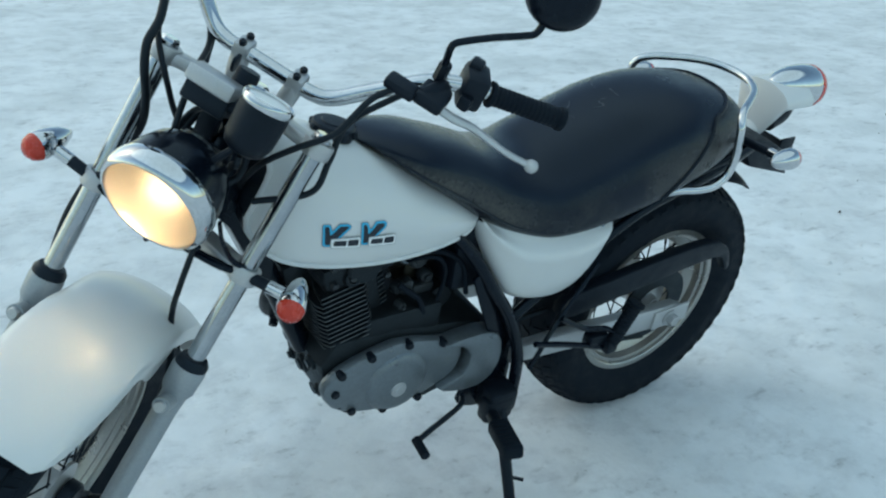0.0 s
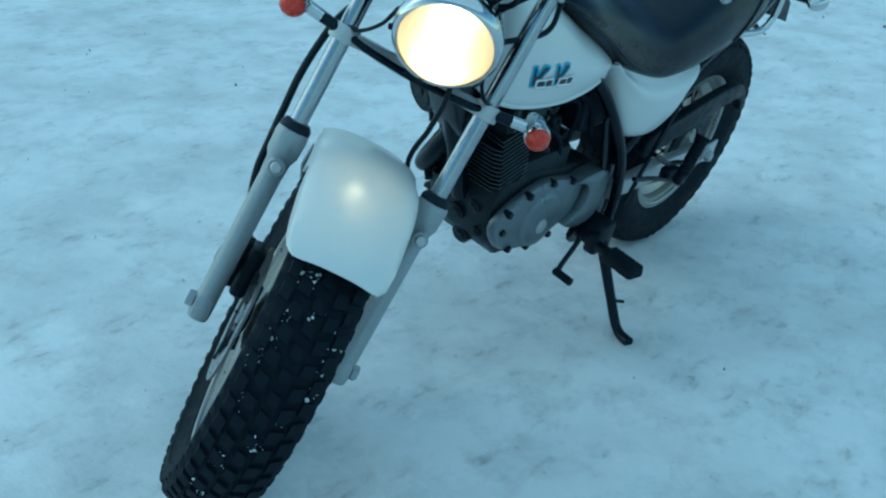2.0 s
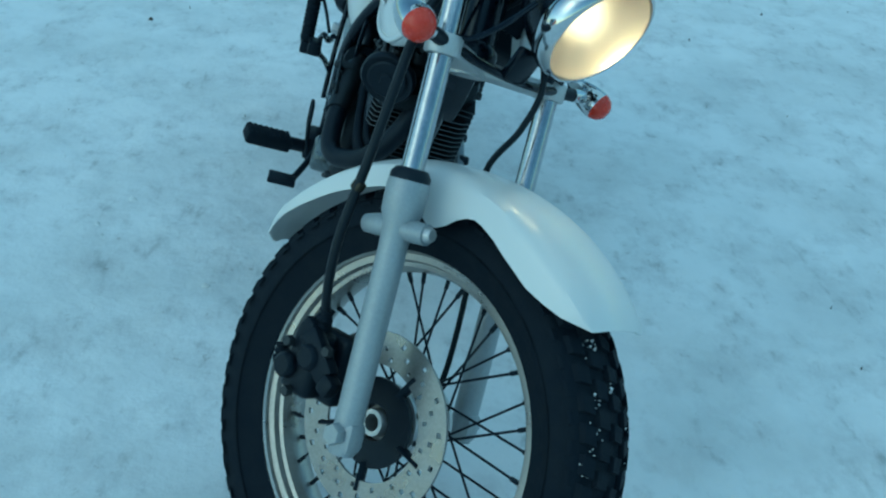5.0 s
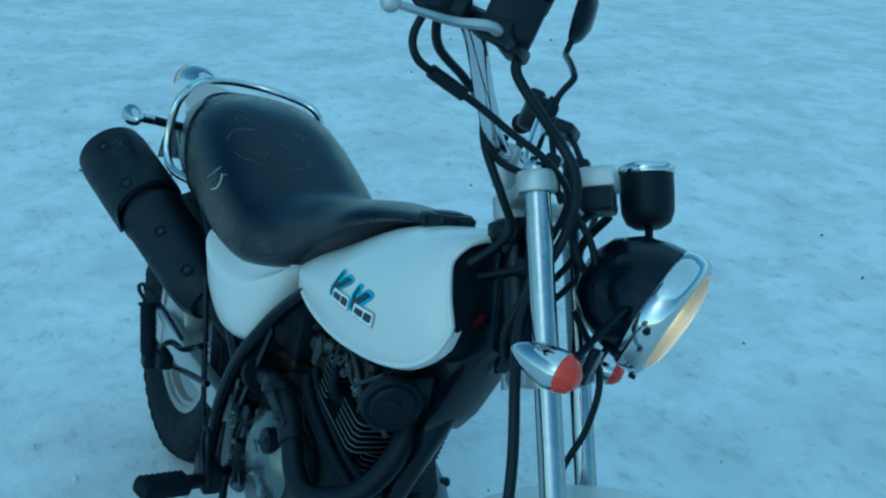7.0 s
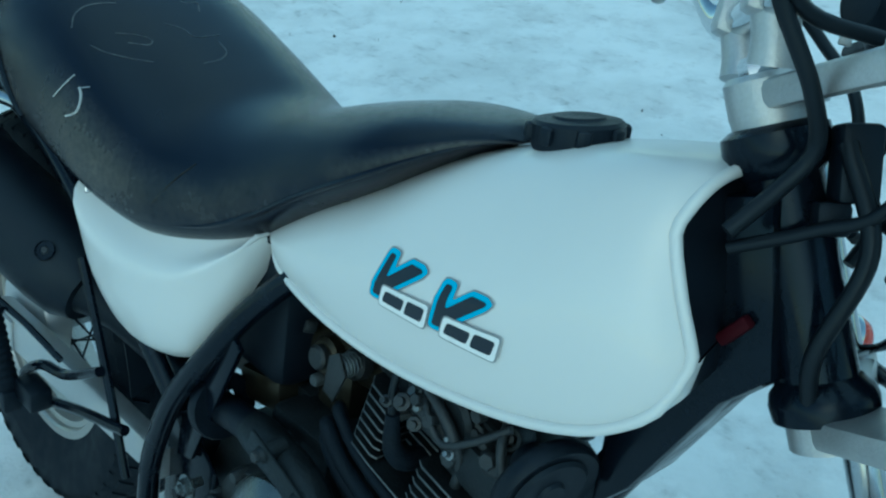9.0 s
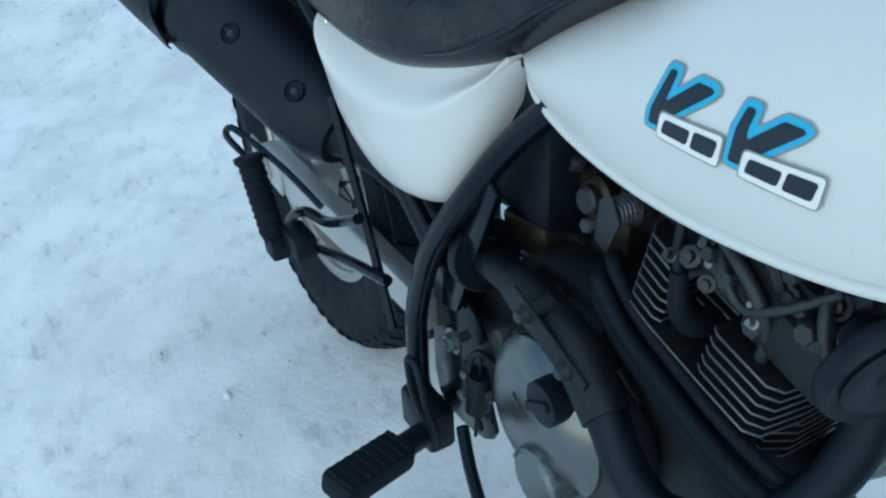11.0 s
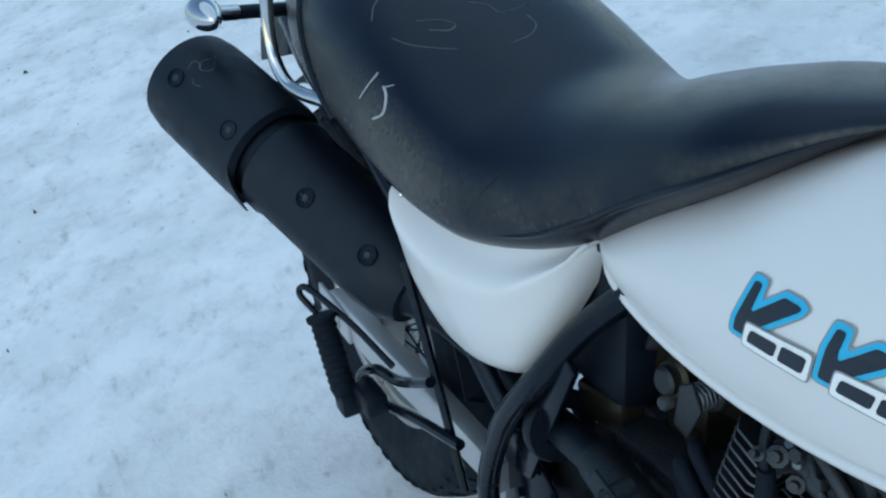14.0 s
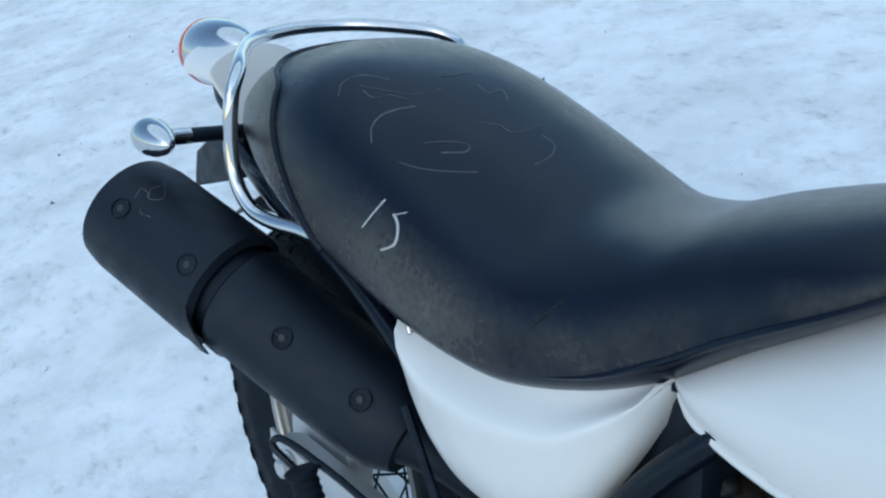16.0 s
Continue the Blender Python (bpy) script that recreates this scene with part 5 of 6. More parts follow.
rocker = part("rocker_casting", join(tube([(0.800, -0.066, 0.640), (0.822, -0.076, 0.626), (0.845, -0.078, 0.620), (0.862, -0.074, 0.610)], [0.012, 0.015, 0.013, 0.010], 12, 4), slab((0.876, -0.066, 0.632), (0.040, 0.030, 0.024), 0.007, Matrix.Rotation(radians(35), 4, "Y")), tube([(0.880, -0.060, 0.618), (0.905, -0.078, 0.622), (0.925, -0.076, 0.632)], [0.013, 0.012, 0.010], 12, 4)), ENGINE, eng, "grey rocker castings on the cylinder head", 40)
part("oil_pipe", tube([(0.815, -0.085, 0.660), (0.850, -0.092, 0.648), (0.872, -0.092, 0.628), (0.874, -0.084, 0.600), (0.868, -0.08, 0.575)], 0.0050, 10, 5), ENGINE, rocker, "thin steel oil pipe", 60)
rng_e = random.Random(21)
for _ in range(16):   # studs, unions and small fittings crowd the top of the head under the tank
    q = Vector((rng_e.uniform(0.795, 0.945), rng_e.uniform(-0.092, -0.064), 0))
    q.z = 0.612 + 0.16 * (q.x - 0.79) + rng_e.uniform(-0.014, 0.026)
    ax, r, h = Vector((rng_e.uniform(-0.3, 0.5), -1, rng_e.uniform(0.1, 0.9))), rng_e.uniform(0.0045, 0.0085), rng_e.uniform(0.010, 0.022)
    part("stud", lathe([(0, h), (r * 0.5, h), (r * 0.55, h * 0.7), (r, h * 0.66), (r, h * 0.3), (r * 0.7, h * 0.25), (r * 0.75, -0.012), (0, -0.012)], q, ax, 8), rng_e.choice((ENGINE, COVER, DOME, GRIME)), rocker)
for pts, r in (([(0.812, -0.070, 0.650), (0.835, -0.092, 0.640), (0.860, -0.096, 0.622), (0.890, -0.092, 0.640), (0.915, -0.080, 0.662)], 0.0035), ([(0.900, -0.060, 0.668), (0.915, -0.088, 0.648), (0.930, -0.090, 0.615), (0.938, -0.070, 0.575)], 0.0045)):
    part("oil_pipe", tube(pts, r, 8, 6), ENGINE, rocker, "thin steel oil pipe", 60)
for q, ax, r in (((0.842, -0.090, 0.632), (0, -1, 0.3), 0.007), ((0.905, -0.086, 0.630), (0.2, -1, 0.2), 0.008), ((0.866, -0.086, 0.608), (0.1, -1, 0.1), 0.0085), ((0.822, -0.088, 0.640), (0, -1, 0.4), 0.006)):
    part("bolt", bolt(q, ax, r, 0.008), ENGINE, rocker)
plug = part("spark_plug_cap", tube([(0.806, -0.060, 0.560), (0.806, -0.082, 0.568), (0.805, -0.096, 0.586), (0.802, -0.098, 0.618)], [0.011, 0.012, 0.009, 0.0065], 12, 5), RUBBER, bike, "black rubber spark plug cap and lead", 60)
part("lead", tube([(0.802, -0.098, 0.612), (0.797, -0.096, 0.645), (0.797, -0.08, 0.68), (0.80, -0.04, 0.70)], 0.004, 8, 5), CABLE, plug, "", 60)
carb = part("carburettor", join(slab((0.575, -0.052, 0.508), (0.075, 0.045, 0.040), 0.008, Matrix.Rotation(radians(-12), 4, "Y")), tube([(0.735, -0.01, 0.590), (0.69, -0.012, 0.585), (0.62, -0.015, 0.578), (0.55, -0.01, 0.575)], [0.026, 0.030, 0.031, 0.028], 20, 4), slab((0.660, -0.015, 0.545), (0.055, 0.060, 0.065), 0.010), lathe([(0, 0.062), (0.016, 0.062), (0.024, 0.056), (0.029, 0.04), (0.029, 0.0), (0, 0.0)], (0.660, -0.015, 0.59), (0, 0, 1), 20)), BRASS, bike, "grimy brassy carburettor behind the cylinder", 40)
for q, ax, r, h, mat in (((0.655, -0.045, 0.585), (0, -1, 0.1), 0.020, 0.014, BRASS), ((0.655, -0.058, 0.586), (0, -1, 0.1), 0.013, 0.010, ENGINE), ((0.700, -0.045, 0.598), (0, -1, 0.2), 0.016, 0.016, ENGINE), ((0.700, -0.060, 0.600), (0, -1, 0.2), 0.008, 0.014, COVER), ((0.640, -0.045, 0.548), (0, -1, 0), 0.007, 0.010, COVER), ((0.676, -0.045, 0.535), (0, -1, 0), 0.007, 0.010, BRASS), ((0.62, -0.045, 0.60), (-0.2, -1, 0.3), 0.008, 0.012, ENGINE)):
    part("fitting", lathe([(0, h), (r * 0.8, h), (r, h * 0.75), (r, 0), (0, 0)], q, ax, 16), mat, carb)
for q, ax, r, h, mat in (((0.668, 0.022, 0.590), (0, 1, 0.1), 0.021, 0.016, ENGINE), ((0.700, 0.020, 0.602), (0, 1, 0.2), 0.015, 0.022, COVER), ((0.650, 0.022, 0.550), (0, 1, 0), 0.016, 0.024, ENGINE), ((0.684, 0.022, 0.540), (0.1, 1, 0), 0.009, 0.020, COVER), ((0.625, 0.022, 0.606), (-0.2, 1, 0.2), 0.012, 0.018, ENGINE), ((0.730, 0.050, 0.560), (-0.3, 1, 0.1), 0.014, 0.020, GRIME), ((0.722, 0.055, 0.520), (-0.2, 1, 0), 0.010, 0.022, ENGINE)):
    part("fitting", lathe([(0, h), (r * 0.45, h), (r * 0.5, h * 0.8), (r * 0.8, h * 0.8), (r, h * 0.6), (r, 0), (0, 0)], q, ax, 14), mat, carb)
part("float_bowl", join(slab((0.655, 0.028, 0.520), (0.050, 0.030, 0.035), 0.008), slab((0.700, 0.040, 0.545), (0.026, 0.024, 0.030), 0.006, Matrix.Rotation(radians(20), 4, "Y"))), ENGINE, carb, "grey alloy float bowl", 40)
for pts, r in (([(0.705, 0.045, 0.605), (0.690, 0.070, 0.625), (0.660, 0.075, 0.620), (0.635, 0.070, 0.590), (0.630, 0.066, 0.545), (0.645, 0.072, 0.505)], 0.0045), ([(0.735, 0.070, 0.575), (0.715, 0.082, 0.560), (0.690, 0.080, 0.535), (0.675, 0.078, 0.500)], 0.006), ([(0.720, 0.060, 0.640), (0.690, 0.070, 0.640), (0.640, 0.072, 0.625), (0.600, 0.080, 0.590), (0.590, 0.090, 0.530)], 0.0055)):
    part("fuel_hose", tube(pts, r, 8, 6), RUBBER, carb, "black rubber hose", 60)
coil = []
for i in range(41):
    t = i / 40 * 5 * 2 * math.pi
    coil.append((0.704 + 0.011 * math.cos(t), -0.060 - 0.020 * i / 40, 0.605 + 0.011 * math.sin(t)))
part("return_spring", tube(coil, 0.0014, 5, 1), COVER, carb, "coiled throttle spring", 60)
part("throttle_arm", plate([(0.690, 0.575), (0.706, 0.570), (0.720, 0.605), (0.708, 0.625), (0.694, 0.615)], -0.084, -0.081, 0.001), ENGINE, carb)
part("intake_boot", tube([(0.57, -0.012, 0.576), (0.52, -0.015, 0.575), (0.47, -0.02, 0.585)], [0.030, 0.034, 0.036], 18, 4), RUBBER, bike, "black rubber intake boot", 60)
horn_o, horn_d = Vector((0.960, -0.086, 0.642)), Vector((0.94, -0.26, -0.22)).normalized()
horn = part("horn", lathe([(0, -0.030), (0.014, -0.030), (0.018, -0.022), (0.034, -0.012), (0.042, -0.008), (0.045, -0.004), (0.045, 0.004), (0.042, 0.008), (0.036, 0.006), (0, 0.006)], horn_o, horn_d, 36), MATT, bike, "round black horn beside the frame tube", 40)
part("grille", lathe([(0, 0.012), (0.010, 0.012), (0.012, 0.009), (0.030, 0.010), (0.033, 0.007), (0, 0.004)], horn_o, horn_d, 30), PLASTIC, horn, "ribbed horn face", 30)
# exhaust
hp = part("exhaust_pipe", tube([(0.885, -0.015, 0.605), (0.918, -0.022, 0.585), (0.932, -0.045, 0.530), (0.918, -0.078, 0.474), (0.880, -0.112, 0.440), (0.848, -0.132, 0.432), (0.815, -0.138, 0.448), (0.780, -0.135, 0.480), (0.735, -0.127, 0.504), (0.680, -0.120, 0.509), (0.610, -0.110, 0.498), (0.540, -0.098, 0.477), (0.460, -0.088, 0.464), (0.38, -0.080, 0.464)], 0.0175, 16, 6), MATT, bike, "matt black exhaust pipe", 40)
part("heat_guard", tube([(0.628, -0.113, 0.502), (0.660, -0.119, 0.507), (0.730, -0.128, 0.505), (0.782, -0.136, 0.479)], [0.0195, 0.0215, 0.0215, 0.0200], 16, 4), GRIME, hp, "dirty black guard round the pipe", 40)
part("flange", lathe([(0.020, -0.008), (0.036, -0.008), (0.038, -0.004), (0.038, 0.004), (0.036, 0.008), (0.020, 0.008)], (0.545, -0.099, 0.480), (0.95, -0.08, 0.2), 20, closed=True), MATT, hp, "", 40)
MA, MB = Vector((0.36, -0.080, 0.460)), Vector((-0.142, -0.238, 0.670))
MD = (MB - MA).normalized()
ml = (MB - MA).length
muf = part("muffler", lathe([(0, -0.02), (0.022, -0.015), (0.024, 0.05), (0.033, 0.09), (0.052, 0.13), (0.059, 0.17), (0.060, ml - 0.18), (0.060, ml - 0.02), (0.05, ml - 0.012), (0.022, ml - 0.012), (0.022, ml - 0.04), (0, ml - 0.04)], MA, MD, 40), MATT, bike, "fat matt black muffler with two bolted heat shields", 40)
part("front_shield", lathe([(0.048, 0.10), (0.061, 0.125), (0.065, 0.16), (0.066, ml - 0.225), (0.069, ml - 0.218), (0.069, ml - 0.205), (0.064, ml - 0.200), (0.060, ml - 0.21)], MA, MD, 40), PLASTIC, muf, "black front heat shield", 40)
rear_sh = lathe([(0.066, ml - 0.185), (0.0755, ml - 0.180), (0.0765, ml - 0.17), (0.0755, ml - 0.02), (0.072, ml + 0.004), (0.060, ml + 0.008), (0.058, ml + 0.002), (0.070, ml - 0.004), (0.074, ml - 0.02)], MA, MD, 40, closed=True)
part("rear_shield", rear_sh, PLASTIC, muf, "black rear heat shield", 40)
side_a = MD.orthogonal().normalized()
side_b = MD.cross(side_a)
lip_dir = (Vector((0.0, -0.93, -0.30)) - MD * Vector((0.0, -0.93, -0.30)).dot(MD)).normalized()
lip_a = math.atan2(lip_dir.dot(side_b), lip_dir.dot(side_a))
lip = []
for u in np.linspace(-0.55, 0.55, 13):
    n_ = side_a * math.cos(lip_a + u) + side_b * math.sin(lip_a + u)
    base_ = MA + MD * (ml - 0.178)
    lip.append([base_ + n_ * 0.0758, base_ + n_ * (0.0758 + 0.002 * (1 - abs(u) / 0.55)) - MD * (0.004 + 0.040 * (1 - abs(u) / 0.55) ** 1.5)])
part("shield_lip", thick(loft(lip, closed=False), 0.002), PLASTIC, muf, "pointed lip of the heat shield", 40)
for q, r in (((-0.077, -0.269, 0.699), 1), ((0.041, -0.257, 0.670), 1), ((0.161, -0.206, 0.607), 1), ((0.254, -0.164, 0.555), 1)):
    q = Vector(q)
    foot = MA + MD * (q - MA).dot(MD)
    n_ = (q - foot).normalized()
    rad = 0.0755 if (q - MA).dot(MD) > ml - 0.19 else 0.0655
    part("washer", lathe([(0.0130, 0.000), (0.0126, 0.0018), (0.0112, 0.0018), (0.0100, -0.004), (0, -0.005)], foot + n_ * rad, n_, 20), BLACK, muf)
    part("bolt", lathe([(0, 0.0015), (0.004, 0.0015), (0.0055, 0.0), (0.0055, -0.005), (0, -0.005)], foot + n_ * rad, n_, 6), ENGINE, muf)

# -- controls near the ground --
def footpeg(s):
    """A ribbed rubber block on a folding steel mount."""
    base, tip = Vector((0.515, 0.150 * s, 0.248)), Vector((0.562, 0.292 * s, 0.272))
    d = (tip - base).normalized()
    up = (Vector((0.08, 0, 1)) - d * Vector((0.08, 0, 1)).dot(d)).normalized()
    m = Matrix((d, up.cross(d), up)).transposed().to_4x4()
    mid = tip - d * 0.05
    fp = part("footpeg", slab(mid, (0.100, 0.044, 0.030), 0.007, m), RUBBER, bike, "ribbed black rubber footpeg", 40)
    for i in range(8):
        part("rib", slab(mid + d * (-0.042 + i * 0.012) + up * 0.0138, (0.006, 0.038, 0.006), 0.0015, m, 1), RUBBER, fp)
    part("mount", join(tube([base, tip - d * 0.09], 0.014, 10, 0), slab(base + Vector((-0.015, 0, 0.005)), (0.07, 0.035, 0.055), 0.008)), MATT, fp, "", 40)
    return fp


footpeg(1), footpeg(-1)
st = part("side_stand", tube([(0.49, 0.150, 0.26), (0.496, 0.188, 0.20), (0.505, 0.238, 0.128), (0.511, 0.270, 0.084), (0.518, 0.294, 0.071), (0.530, 0.325, 0.075)], [0.014, 0.013, 0.012, 0.012, 0.012, 0.013], 12, 5), MATT, bike, "black side stand, swung out", 40)
part("pivot", slab((0.49, 0.135, 0.265), (0.07, 0.06, 0.06), 0.01), MATT, st, "", 40)
part("tang", tube([(0.505, 0.236, 0.13), (0.476, 0.256, 0.125)], 0.004, 8, 0), MATT, st, "", 40)
sh = part("shift_lever", tube([(0.575, 0.125, 0.285), (0.60, 0.150, 0.290), (0.68, 0.170, 0.275), (0.715, 0.180, 0.270)], 0.006, 8, 5), MATT, bike, "black gear lever with a rubber toe piece", 40)
part("toe_piece", tube([(0.715, 0.175, 0.270), (0.722, 0.222, 0.272)], 0.0095, 10, 0), RUBBER, sh, "", 40)
bp = part("brake_pedal", tube([(0.56, -0.14, 0.28), (0.60, -0.155, 0.262), (0.66, -0.175, 0.255), (0.685, -0.185, 0.256)], 0.007, 8, 5), MATT, bike, "black brake pedal", 40)
part("pad", slab((0.688, -0.200, 0.258), (0.035, 0.055, 0.012), 0.003), MATT, bp, "", 40)


def passenger_peg(s):
    out = 1.0 if s < 0 else 0.87
    top, low = Vector((0.203, 0.215 * s * out, 0.462)), Vector((0.242, 0.211 * s * out, 0.362))
    d = (top - low).normalized()
    prof = [(0, 0.0), (0.012, 0.0)]
    ln = (top - low).length
    for i in range(9):
        prof += [(0.0165, 0.018 + i * 0.0095), (0.0145, 0.0235 + i * 0.0095)]
    prof += [(0.019, ln - 0.002), (0.019, ln + 0.003), (0, ln + 0.004)]
    pp = part("passenger_peg", lathe(prof, low, d, 16), RUBBER, bike, "ribbed black passenger peg folded up", 25)
    part("hinge", join(slab(low + d * -0.004, (0.03, 0.024, 0.03), 0.005), slab(low + Vector((0.03, 0.02 * -s, 0.012)), (0.05, 0.03, 0.03), 0.006)), MATT, pp, "", 40)
    loop = [(0.437, 0.155 * s, 0.402), (0.34, 0.165 * s, 0.378), (0.245, 0.178 * s, 0.352), (0.222, 0.182 * s, 0.372), (0.262, 0.176 * s, 0.405), (0.31, 0.166 * s, 0.412), (0.385, 0.160 * s, 0.455)]
    part("hanger", tube(loop, 0.0065, 8, 5), BLACK, pp, "bent black steel hanger", 40)
    return pp


passenger_peg(-1), passenger_peg(1)
part("peg_guard", tube([(0.30, -0.168, 0.428), (0.235, -0.188, 0.458), (0.178, -0.214, 0.486), (0.160, -0.222, 0.485), (0.160, -0.224, 0.474), (0.182, -0.216, 0.460), (0.202, -0.212, 0.452)], 0.0042, 8, 5), BLACK, bike, "bent black steel rod", 40)
part("strut", tube([(0.30, -0.14, 0.56), (0.385, -0.150, 0.44), (0.43, -0.150, 0.33)], 0.0055, 8, 3), BLACK, bike, "thin black steel strut", 40)
part("strut", tube([(0.30, 0.14, 0.56), (0.385, 0.150, 0.44), (0.43, 0.150, 0.33)], 0.0055, 8, 3), BLACK, bike, "thin black steel strut", 40)
part("caliper_carrier", join(slab((1.290, -0.128, 0.365), (0.075, 0.022, 0.036), 0.008, Matrix.Rotation(radians(18), 4, "Y")), slab((1.252, -0.126, 0.378), (0.022, 0.026, 0.030), 0.006), slab((1.335, -0.132, 0.352), (0.024, 0.024, 0.028), 0.006)), MATT, bike, "black caliper carrier behind the fork leg", 40, STEER)
caliper = part("brake_caliper", join(slab((1.274, -0.112, 0.336), (0.058, 0.044, 0.095), 0.014, Matrix.Rotation(radians(-22), 4, "Y"), 3), slab((1.290, -0.085, 0.342), (0.060, 0.030, 0.100), 0.010, Matrix.Rotation(radians(-22), 4, "Y"), 3)), MATT, bike, "black front brake caliper", 40, STEER)
for x, z, r in ((1.286, 0.356, 0.019), (1.262, 0.318, 0.019)):
    part("piston_housing", lathe([(0, -0.146), (r * 0.7, -0.146), (r * 0.92, -0.142), (r, -0.132), (r, -0.11), (0, -0.11)], (x, 0, z), (0, 1, 0), 20), MATT, caliper, "", 40, STEER)
for a, b in (((1.262, -0.118, 0.378), (1.252, -0.120, 0.412)), ((1.240, -0.118, 0.300), (1.226, -0.120, 0.322))):
    a, b = Vector(a), Vector(b)
    part("rubber_boot", tube([a, a.lerp(b, 0.3), a.lerp(b, 0.45), a.lerp(b, 0.6), a.lerp(b, 0.8), b], [0.012, 0.013, 0.0095, 0.0125, 0.009, 0.011], 12, 0), RUBBER, caliper, "", 40, STEER)
for q in ((1.305, -0.134, 0.385), (1.290, -0.134, 0.296), (1.244, -0.134, 0.345)):
    part("bolt", bolt(q, (0, -1, 0), 0.008, 0.010), ENGINE, caliper, "", 40, STEER)
part("speed_drive", join(lathe([(0, 0.075), (0.028, 0.075), (0.032, 0.07), (0.032, 0.052), (0, 0.052)], (1.385, 0, 0.333), (0, 1, 0), 24), tube([(1.385, 0.062, 0.333), (1.36, 0.07, 0.30), (1.34, 0.078, 0.28)], 0.012, 10, 4)), PLASTIC, bike, "black speedometer drive on the hub", 40, STEER)

pivot_bolt = part("pivot_bolt", join(lathe([(0, -0.150), (0.005, -0.150), (0.0055, -0.146), (0.0055, -0.12), (0, -0.12)], (0.545, 0, 0.388), (0, 1, 0), 12), lathe([(0, -0.146), (0.009, -0.146), (0.010, -0.143), (0.010, -0.138), (0, -0.138)], (0.545, 0, 0.388), (0, 1, 0), 6)), DOME, bike, "steel pivot bolt by the frame tube", 40)
part("washer", lathe([(0, -0.139), (0.0145, -0.139), (0.0145, -0.136), (0, -0.136)], (0.545, 0, 0.388), (0, 1, 0), 20), DOME, pivot_bolt)
for x, z, r in ((0.560, 0.352, 0.006), (0.575, 0.335, 0.005), (0.552, 0.318, 0.006)):
    part("nut", bolt((x, -0.128, z), (0, -1, 0), r, 0.010), DOME, pivot_bolt)
part("heel_loop", tube([(0.535, -0.160, 0.250), (0.512, -0.170, 0.30), (0.506, -0.172, 0.345), (0.514, -0.172, 0.356), (0.527, -0.170, 0.345), (0.536, -0.168, 0.30), (0.545, -0.160, 0.250)], 0.0042, 8, 5), MATT, bike, "bent black steel rod loop", 60)
part("brake_lamp_switch", join(tube([(0.575, -0.125, 0.36), (0.572, -0.128, 0.31)], 0.013, 12, 0), tube([(0.578, -0.125, 0.42), (0.576, -0.126, 0.36), (0.570, -0.130, 0.27)], 0.002, 6, 3)), MATT, bike, "small black brake lamp switch with a wire", 40)

# -- cables and hoses --
def cable(name, pts, r, label, steer=True):
    return part(name, tube(pts, r, 8, 8), CABLE, bike, label, 60, STEER if steer else None)


cable("brake_hose", [(0.985, -0.182, 1.095), (0.992, -0.178, 1.076), (1.025, -0.165, 1.052), (1.061, -0.147, 1.029), (1.090, -0.142, 1.006), (1.104, -0.130, 0.975), (1.106, -0.116, 0.930), (1.100, -0.114, 0.880), (1.101, -0.122, 0.838), (1.111, -0.138, 0.806), (1.131, -0.153, 0.765), (1.166, -0.162, 0.69), (1.190, -0.160, 0.618), (1.206, -0.157, 0.56), (1.224, -0.152, 0.50), (1.246, -0.132, 0.43), (1.264, -0.108, 0.385)], 0.0066, "black front brake hose")
part("hose_clip", slab((1.200, -0.157, 0.580), (0.016, 0.014, 0.016), 0.004), BRASS, bike, "brassy hose clip behind the fork", 40, STEER)
cable("throttle_cable", [(0.908, -0.285, 1.100), (0.902, -0.282, 1.058), (0.914, -0.277, 1.036), (0.929, -0.247, 1.031), (0.974, -0.200, 1.024), (1.012, -0.173, 1.014), (1.059, -0.144, 1.002), (1.090, -0.105, 0.975), (1.079, -0.070, 0.899), (1.050, -0.045, 0.874), (1.008, -0.020, 0.848)], 0.0046, "thin black throttle cable")
cable("throttle_cable", [(0.905, -0.262, 1.100), (0.906, -0.218, 1.067), (0.928, -0.160, 1.054), (0.954, -0.132, 1.036), (0.970, -0.105, 0.996), (1.010, -0.085, 0.950), (1.030, -0.060, 0.920), (1.019, -0.050, 0.891), (0.998, -0.050, 0.858)], 0.0056, "black throttle cable")
cable("ferrule", [(0.925, -0.252, 1.032), (0.945, -0.230, 1.029), (0.958, -0.216, 1.027)], 0.0082, "black rubber cable ferrule")
cable("wiring_loom", [(0.95, -0.150, 1.050), (0.985, -0.10, 0.99), (1.06, -0.075, 0.985), (1.12, -0.055, 0.95), (1.15, -0.04, 0.91)], 0.0050, "black wiring sleeve")
cable("clutch_cable", [(0.985, 0.185, 1.094), (1.012, 0.165, 1.074), (1.040, 0.156, 1.046), (1.065, 0.146, 1.022), (1.090, 0.11, 0.985), (1.095, 0.075, 0.93), (1.07, 0.05, 0.85), (1.03, 0.04, 0.79)], 0.005, "black clutch cable")
cable("wiring_loom", [(0.96, 0.20, 1.085), (1.01, 0.15, 1.015), (1.05, 0.155, 0.965), (1.08, 0.155, 0.92), (1.12, 0.09, 0.88)], 0.005, "black wiring sleeve")
cable("speedometer_cable", [(1.13, 0.03, 0.86), (1.19, 0.055, 0.80), (1.205, 0.060, 0.73), (1.200, 0.062, 0.65), (1.235, 0.100, 0.56), (1.33, 0.12, 0.36), (1.345, 0.08, 0.29)], 0.0048, "black speedometer cable")
cable("wiring_loom", [(1.05, -0.05, 0.93), (1.08, -0.06, 0.87), (1.075, -0.04, 0.80), (1.09, -0.02, 0.76)], 0.006, "black wiring sleeve")
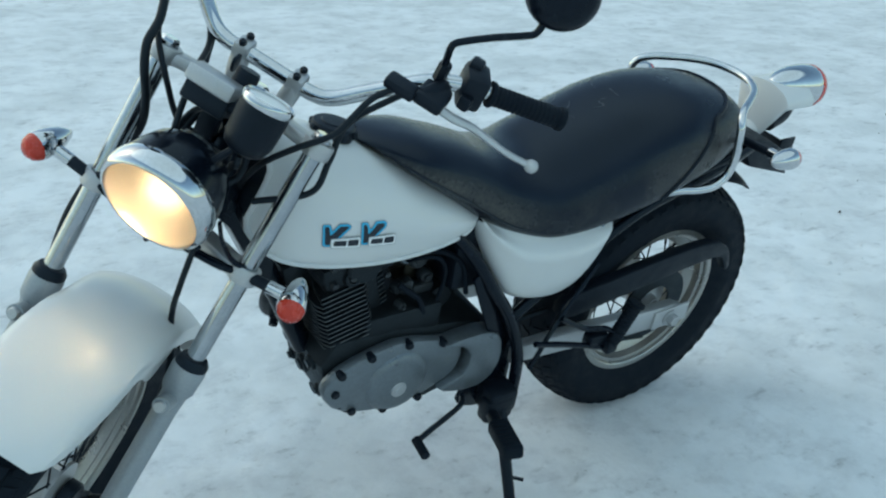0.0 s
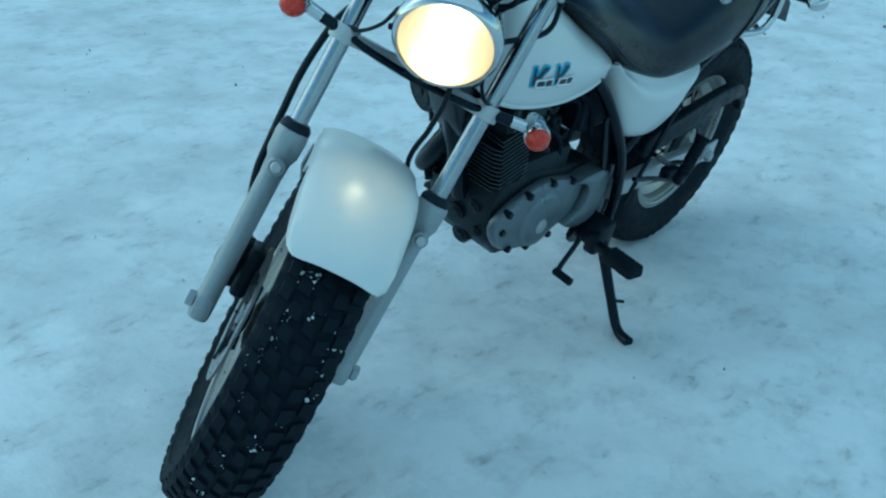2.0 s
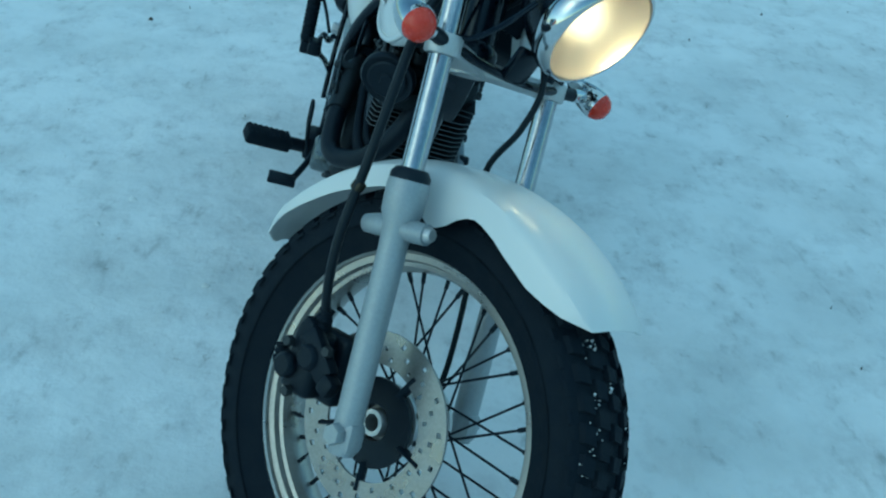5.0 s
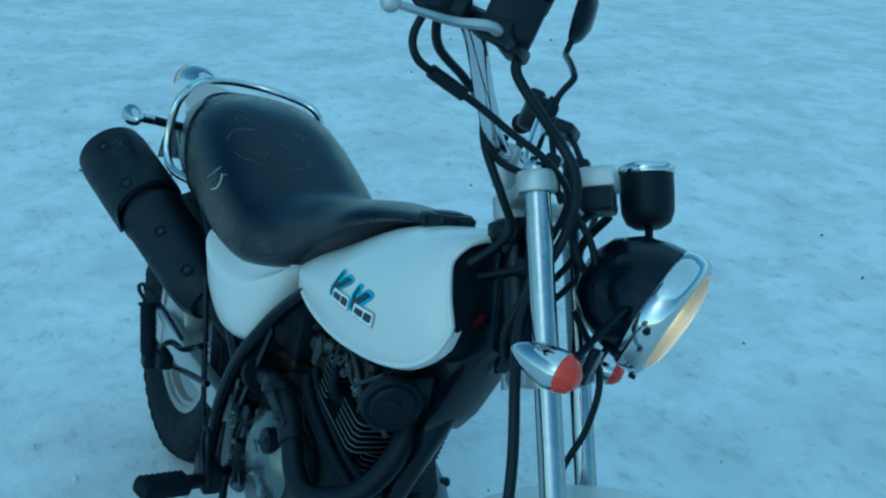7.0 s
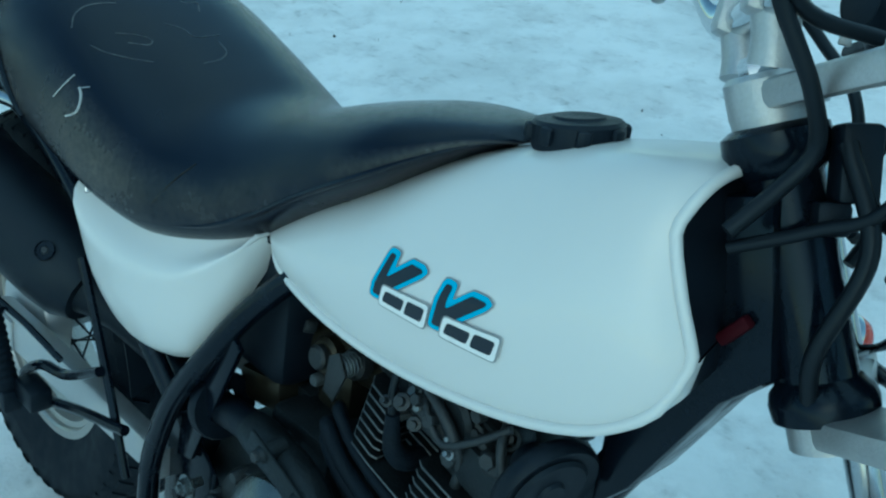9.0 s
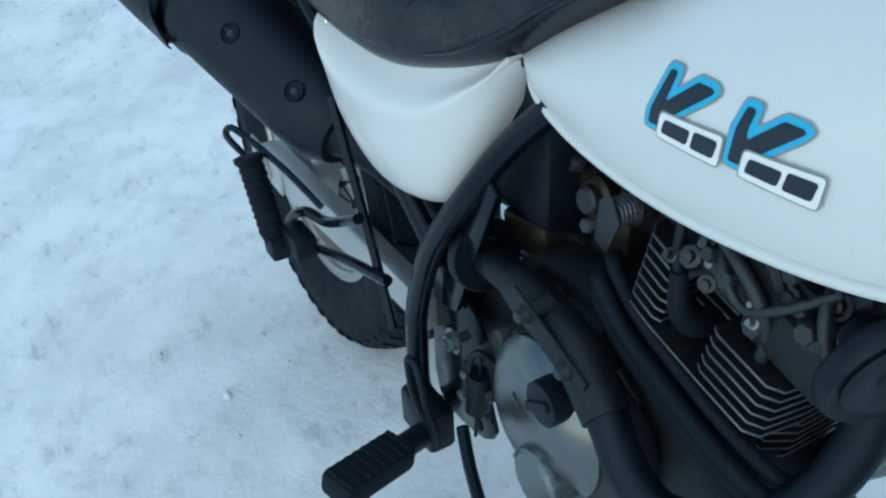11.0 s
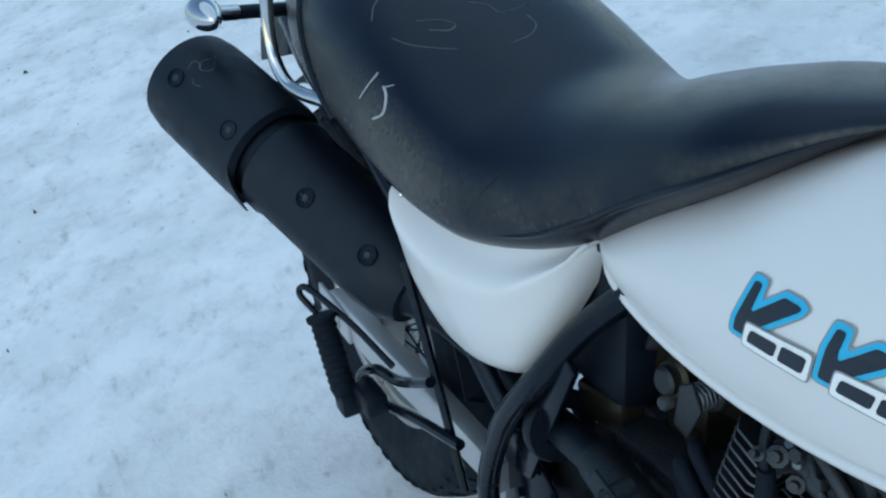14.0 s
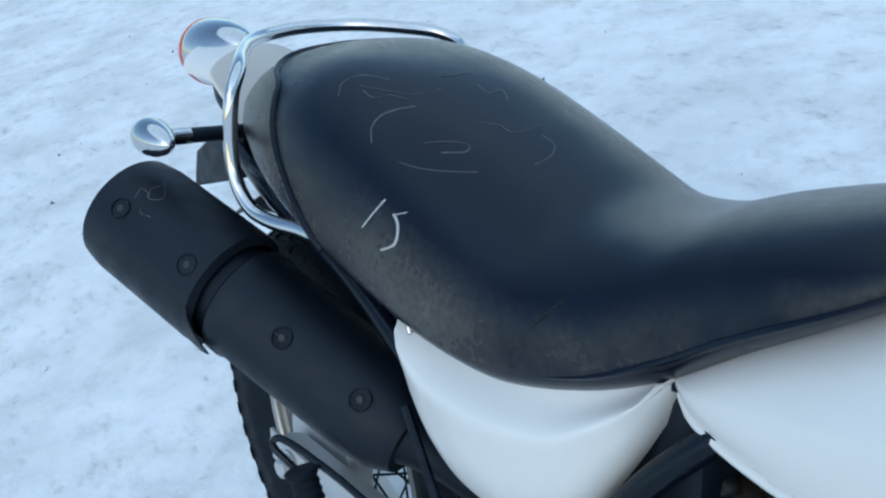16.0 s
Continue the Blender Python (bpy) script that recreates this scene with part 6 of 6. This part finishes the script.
cable("wiring_loom", [(1.11, -0.02, 0.985), (1.10, -0.045, 0.95), (1.12, -0.05, 0.92), (1.15, -0.02, 0.90)], 0.005, "black wiring sleeve")
cable("wiring_loom", [(1.12, 0.03, 0.99), (1.10, 0.05, 0.94), (1.115, 0.055, 0.90), (1.15, 0.03, 0.885)], 0.006, "black wiring sleeve")
cable("hose", [(0.60, -0.10, 0.36), (0.585, -0.135, 0.40), (0.56, -0.13, 0.33), (0.565, -0.12, 0.27)], 0.0035, "thin black drain hose", False)

relay = part("relay_box", slab((1.064, -0.030, 0.921), (0.026, 0.030, 0.050), 0.004, Matrix.Rotation(radians(-14), 4, "Y")), PLASTIC, bike, "black wiring relay behind the fork tube", 40, STEER)
part("relay_cap", slab((1.060, -0.030, 0.884), (0.022, 0.024, 0.022), 0.004, Matrix.Rotation(radians(-14), 4, "Y")), MATT, relay, "", 40, STEER)
part("wiring_connector", slab((1.048, -0.040, 0.806), (0.010, 0.010, 0.028), 0.003, Matrix.Rotation(radians(35), 4, "Y")), node_mat("dark_red_plastic", (0.030, 0.002, 0.006), 0.7, vary=0.15, spec=0.1), bike, "dark red wiring connector by the steering head", 40)

# -- chalk number on the heat shield --
for line in ([(-0.069, -0.257, 0.714), (-0.074, -0.246, 0.721), (-0.062, -0.243, 0.716), (-0.051, -0.259, 0.702), (-0.037, -0.252, 0.697)], [(-0.067, -0.225, 0.721), (-0.068, -0.236, 0.720), (-0.057, -0.244, 0.712), (-0.049, -0.230, 0.712), (-0.071, -0.218, 0.722)]):
    pts = []
    for q in line:
        q = Vector(q)
        f = MA + MD * (q - MA).dot(MD)
        pts.append(f + (q - f).normalized() * 0.0757)
    part("chalk_mark", tube(pts, 0.0006, 5, 4, flat=0.5), FAINT, muf)

# ---- snow packed in the treads ----
def tread_snow(axle, radius, half, n, seed, m):
    rng = random.Random(seed)
    verts, faces = [], []
    lumps = [(rng.uniform(-0.9, 1.35), rng.uniform(-0.8, 0.8) * half) for _ in range(30)]
    for _ in range(n):
        a, y = rng.choice(lumps)
        a, y = a + rng.gauss(0, 0.03), max(-0.9 * half, min(0.9 * half, y + rng.gauss(0, 0.006)))
        r = tyre_profile(y, radius - 0.006, half) + 0.0005
        size = 0.0007 + 0.0026 * rng.random() ** 5
        c = Vector((axle[0] + r * math.cos(a), y, axle[1] + r * math.sin(a)))
        u, w = Vector((-math.sin(a), 0, math.cos(a))), Vector((0, 1, 0))
        out = Vector((math.cos(a), 0, math.sin(a)))
        k, base = 6, len(verts)
        verts.append(c + out * size * 0.6)
        for j in range(k):
            t = 2 * math.pi * j / k
            verts.append(c + (u * math.cos(t) * rng.uniform(0.4, 2.0) + w * math.sin(t) * rng.uniform(0.4, 1.6)) * size - out * 0.002)
        faces += [(base, base + 1 + j, base + 1 + (j + 1) % k) for j in range(k)]
    me = bpy.data.meshes.new("tmp")
    me.from_pydata(verts, [], faces)
    bm = bmesh.new()
    bm.from_mesh(me)
    bpy.data.meshes.remove(me)
    return bm


tagged(part("packed_snow", tread_snow((1.385, 0.333), 0.333, 0.066, 260, 5, STEER), SNOW, front_wheel, "crumbs of snow in the tread", 60, STEER), kind="stuff")

# ---- grit and crumbs on the snow ----
def scatter(n, seed, lo, hi, flat):
    rng = random.Random(seed)
    verts, faces = [], []
    for _ in range(n):
        x, y = rng.uniform(-4.5, 3.2), rng.uniform(-3.0, 4.5)
        s = lo + (hi - lo) * rng.random() ** 4
        k, base = 5, len(verts)
        t0, st = rng.uniform(0, 6.28), rng.uniform(0.6, 2.4)
        verts.append((x, y, s * flat + 0.004))
        for j in range(k):
            t = 2 * math.pi * j / k
            p, q = math.cos(t) * s * st * rng.uniform(0.6, 1.2), math.sin(t) * s * rng.uniform(0.6, 1.2)
            verts.append((x + p * math.cos(t0) - q * math.sin(t0), y + p * math.sin(t0) + q * math.cos(t0), -0.006))
        faces += [(base, base + 1 + j, base + 1 + (j + 1) % k) for j in range(k)]
    me = bpy.data.meshes.new("scatter")
    me.from_pydata(verts, [], faces)
    return me


grit = scatter(260, 11, 0.0015, 0.009, 0.5)
grit.materials.append(node_mat("dark_grit", (0.05, 0.048, 0.045), 0.8, vary=0.5, scale=60))
tagged(new("grit", grit), "dark grit and bits of bark scattered on the snow", "grit", kind="stuff")
crumbs = scatter(700, 12, 0.003, 0.009, 0.35)
crumbs.shade_smooth()
crumbs.materials.append(SNOW)
tagged(new("snow_crumbs", crumbs), "loose crumbs of snow lying on the trodden surface", "snow", kind="stuff")
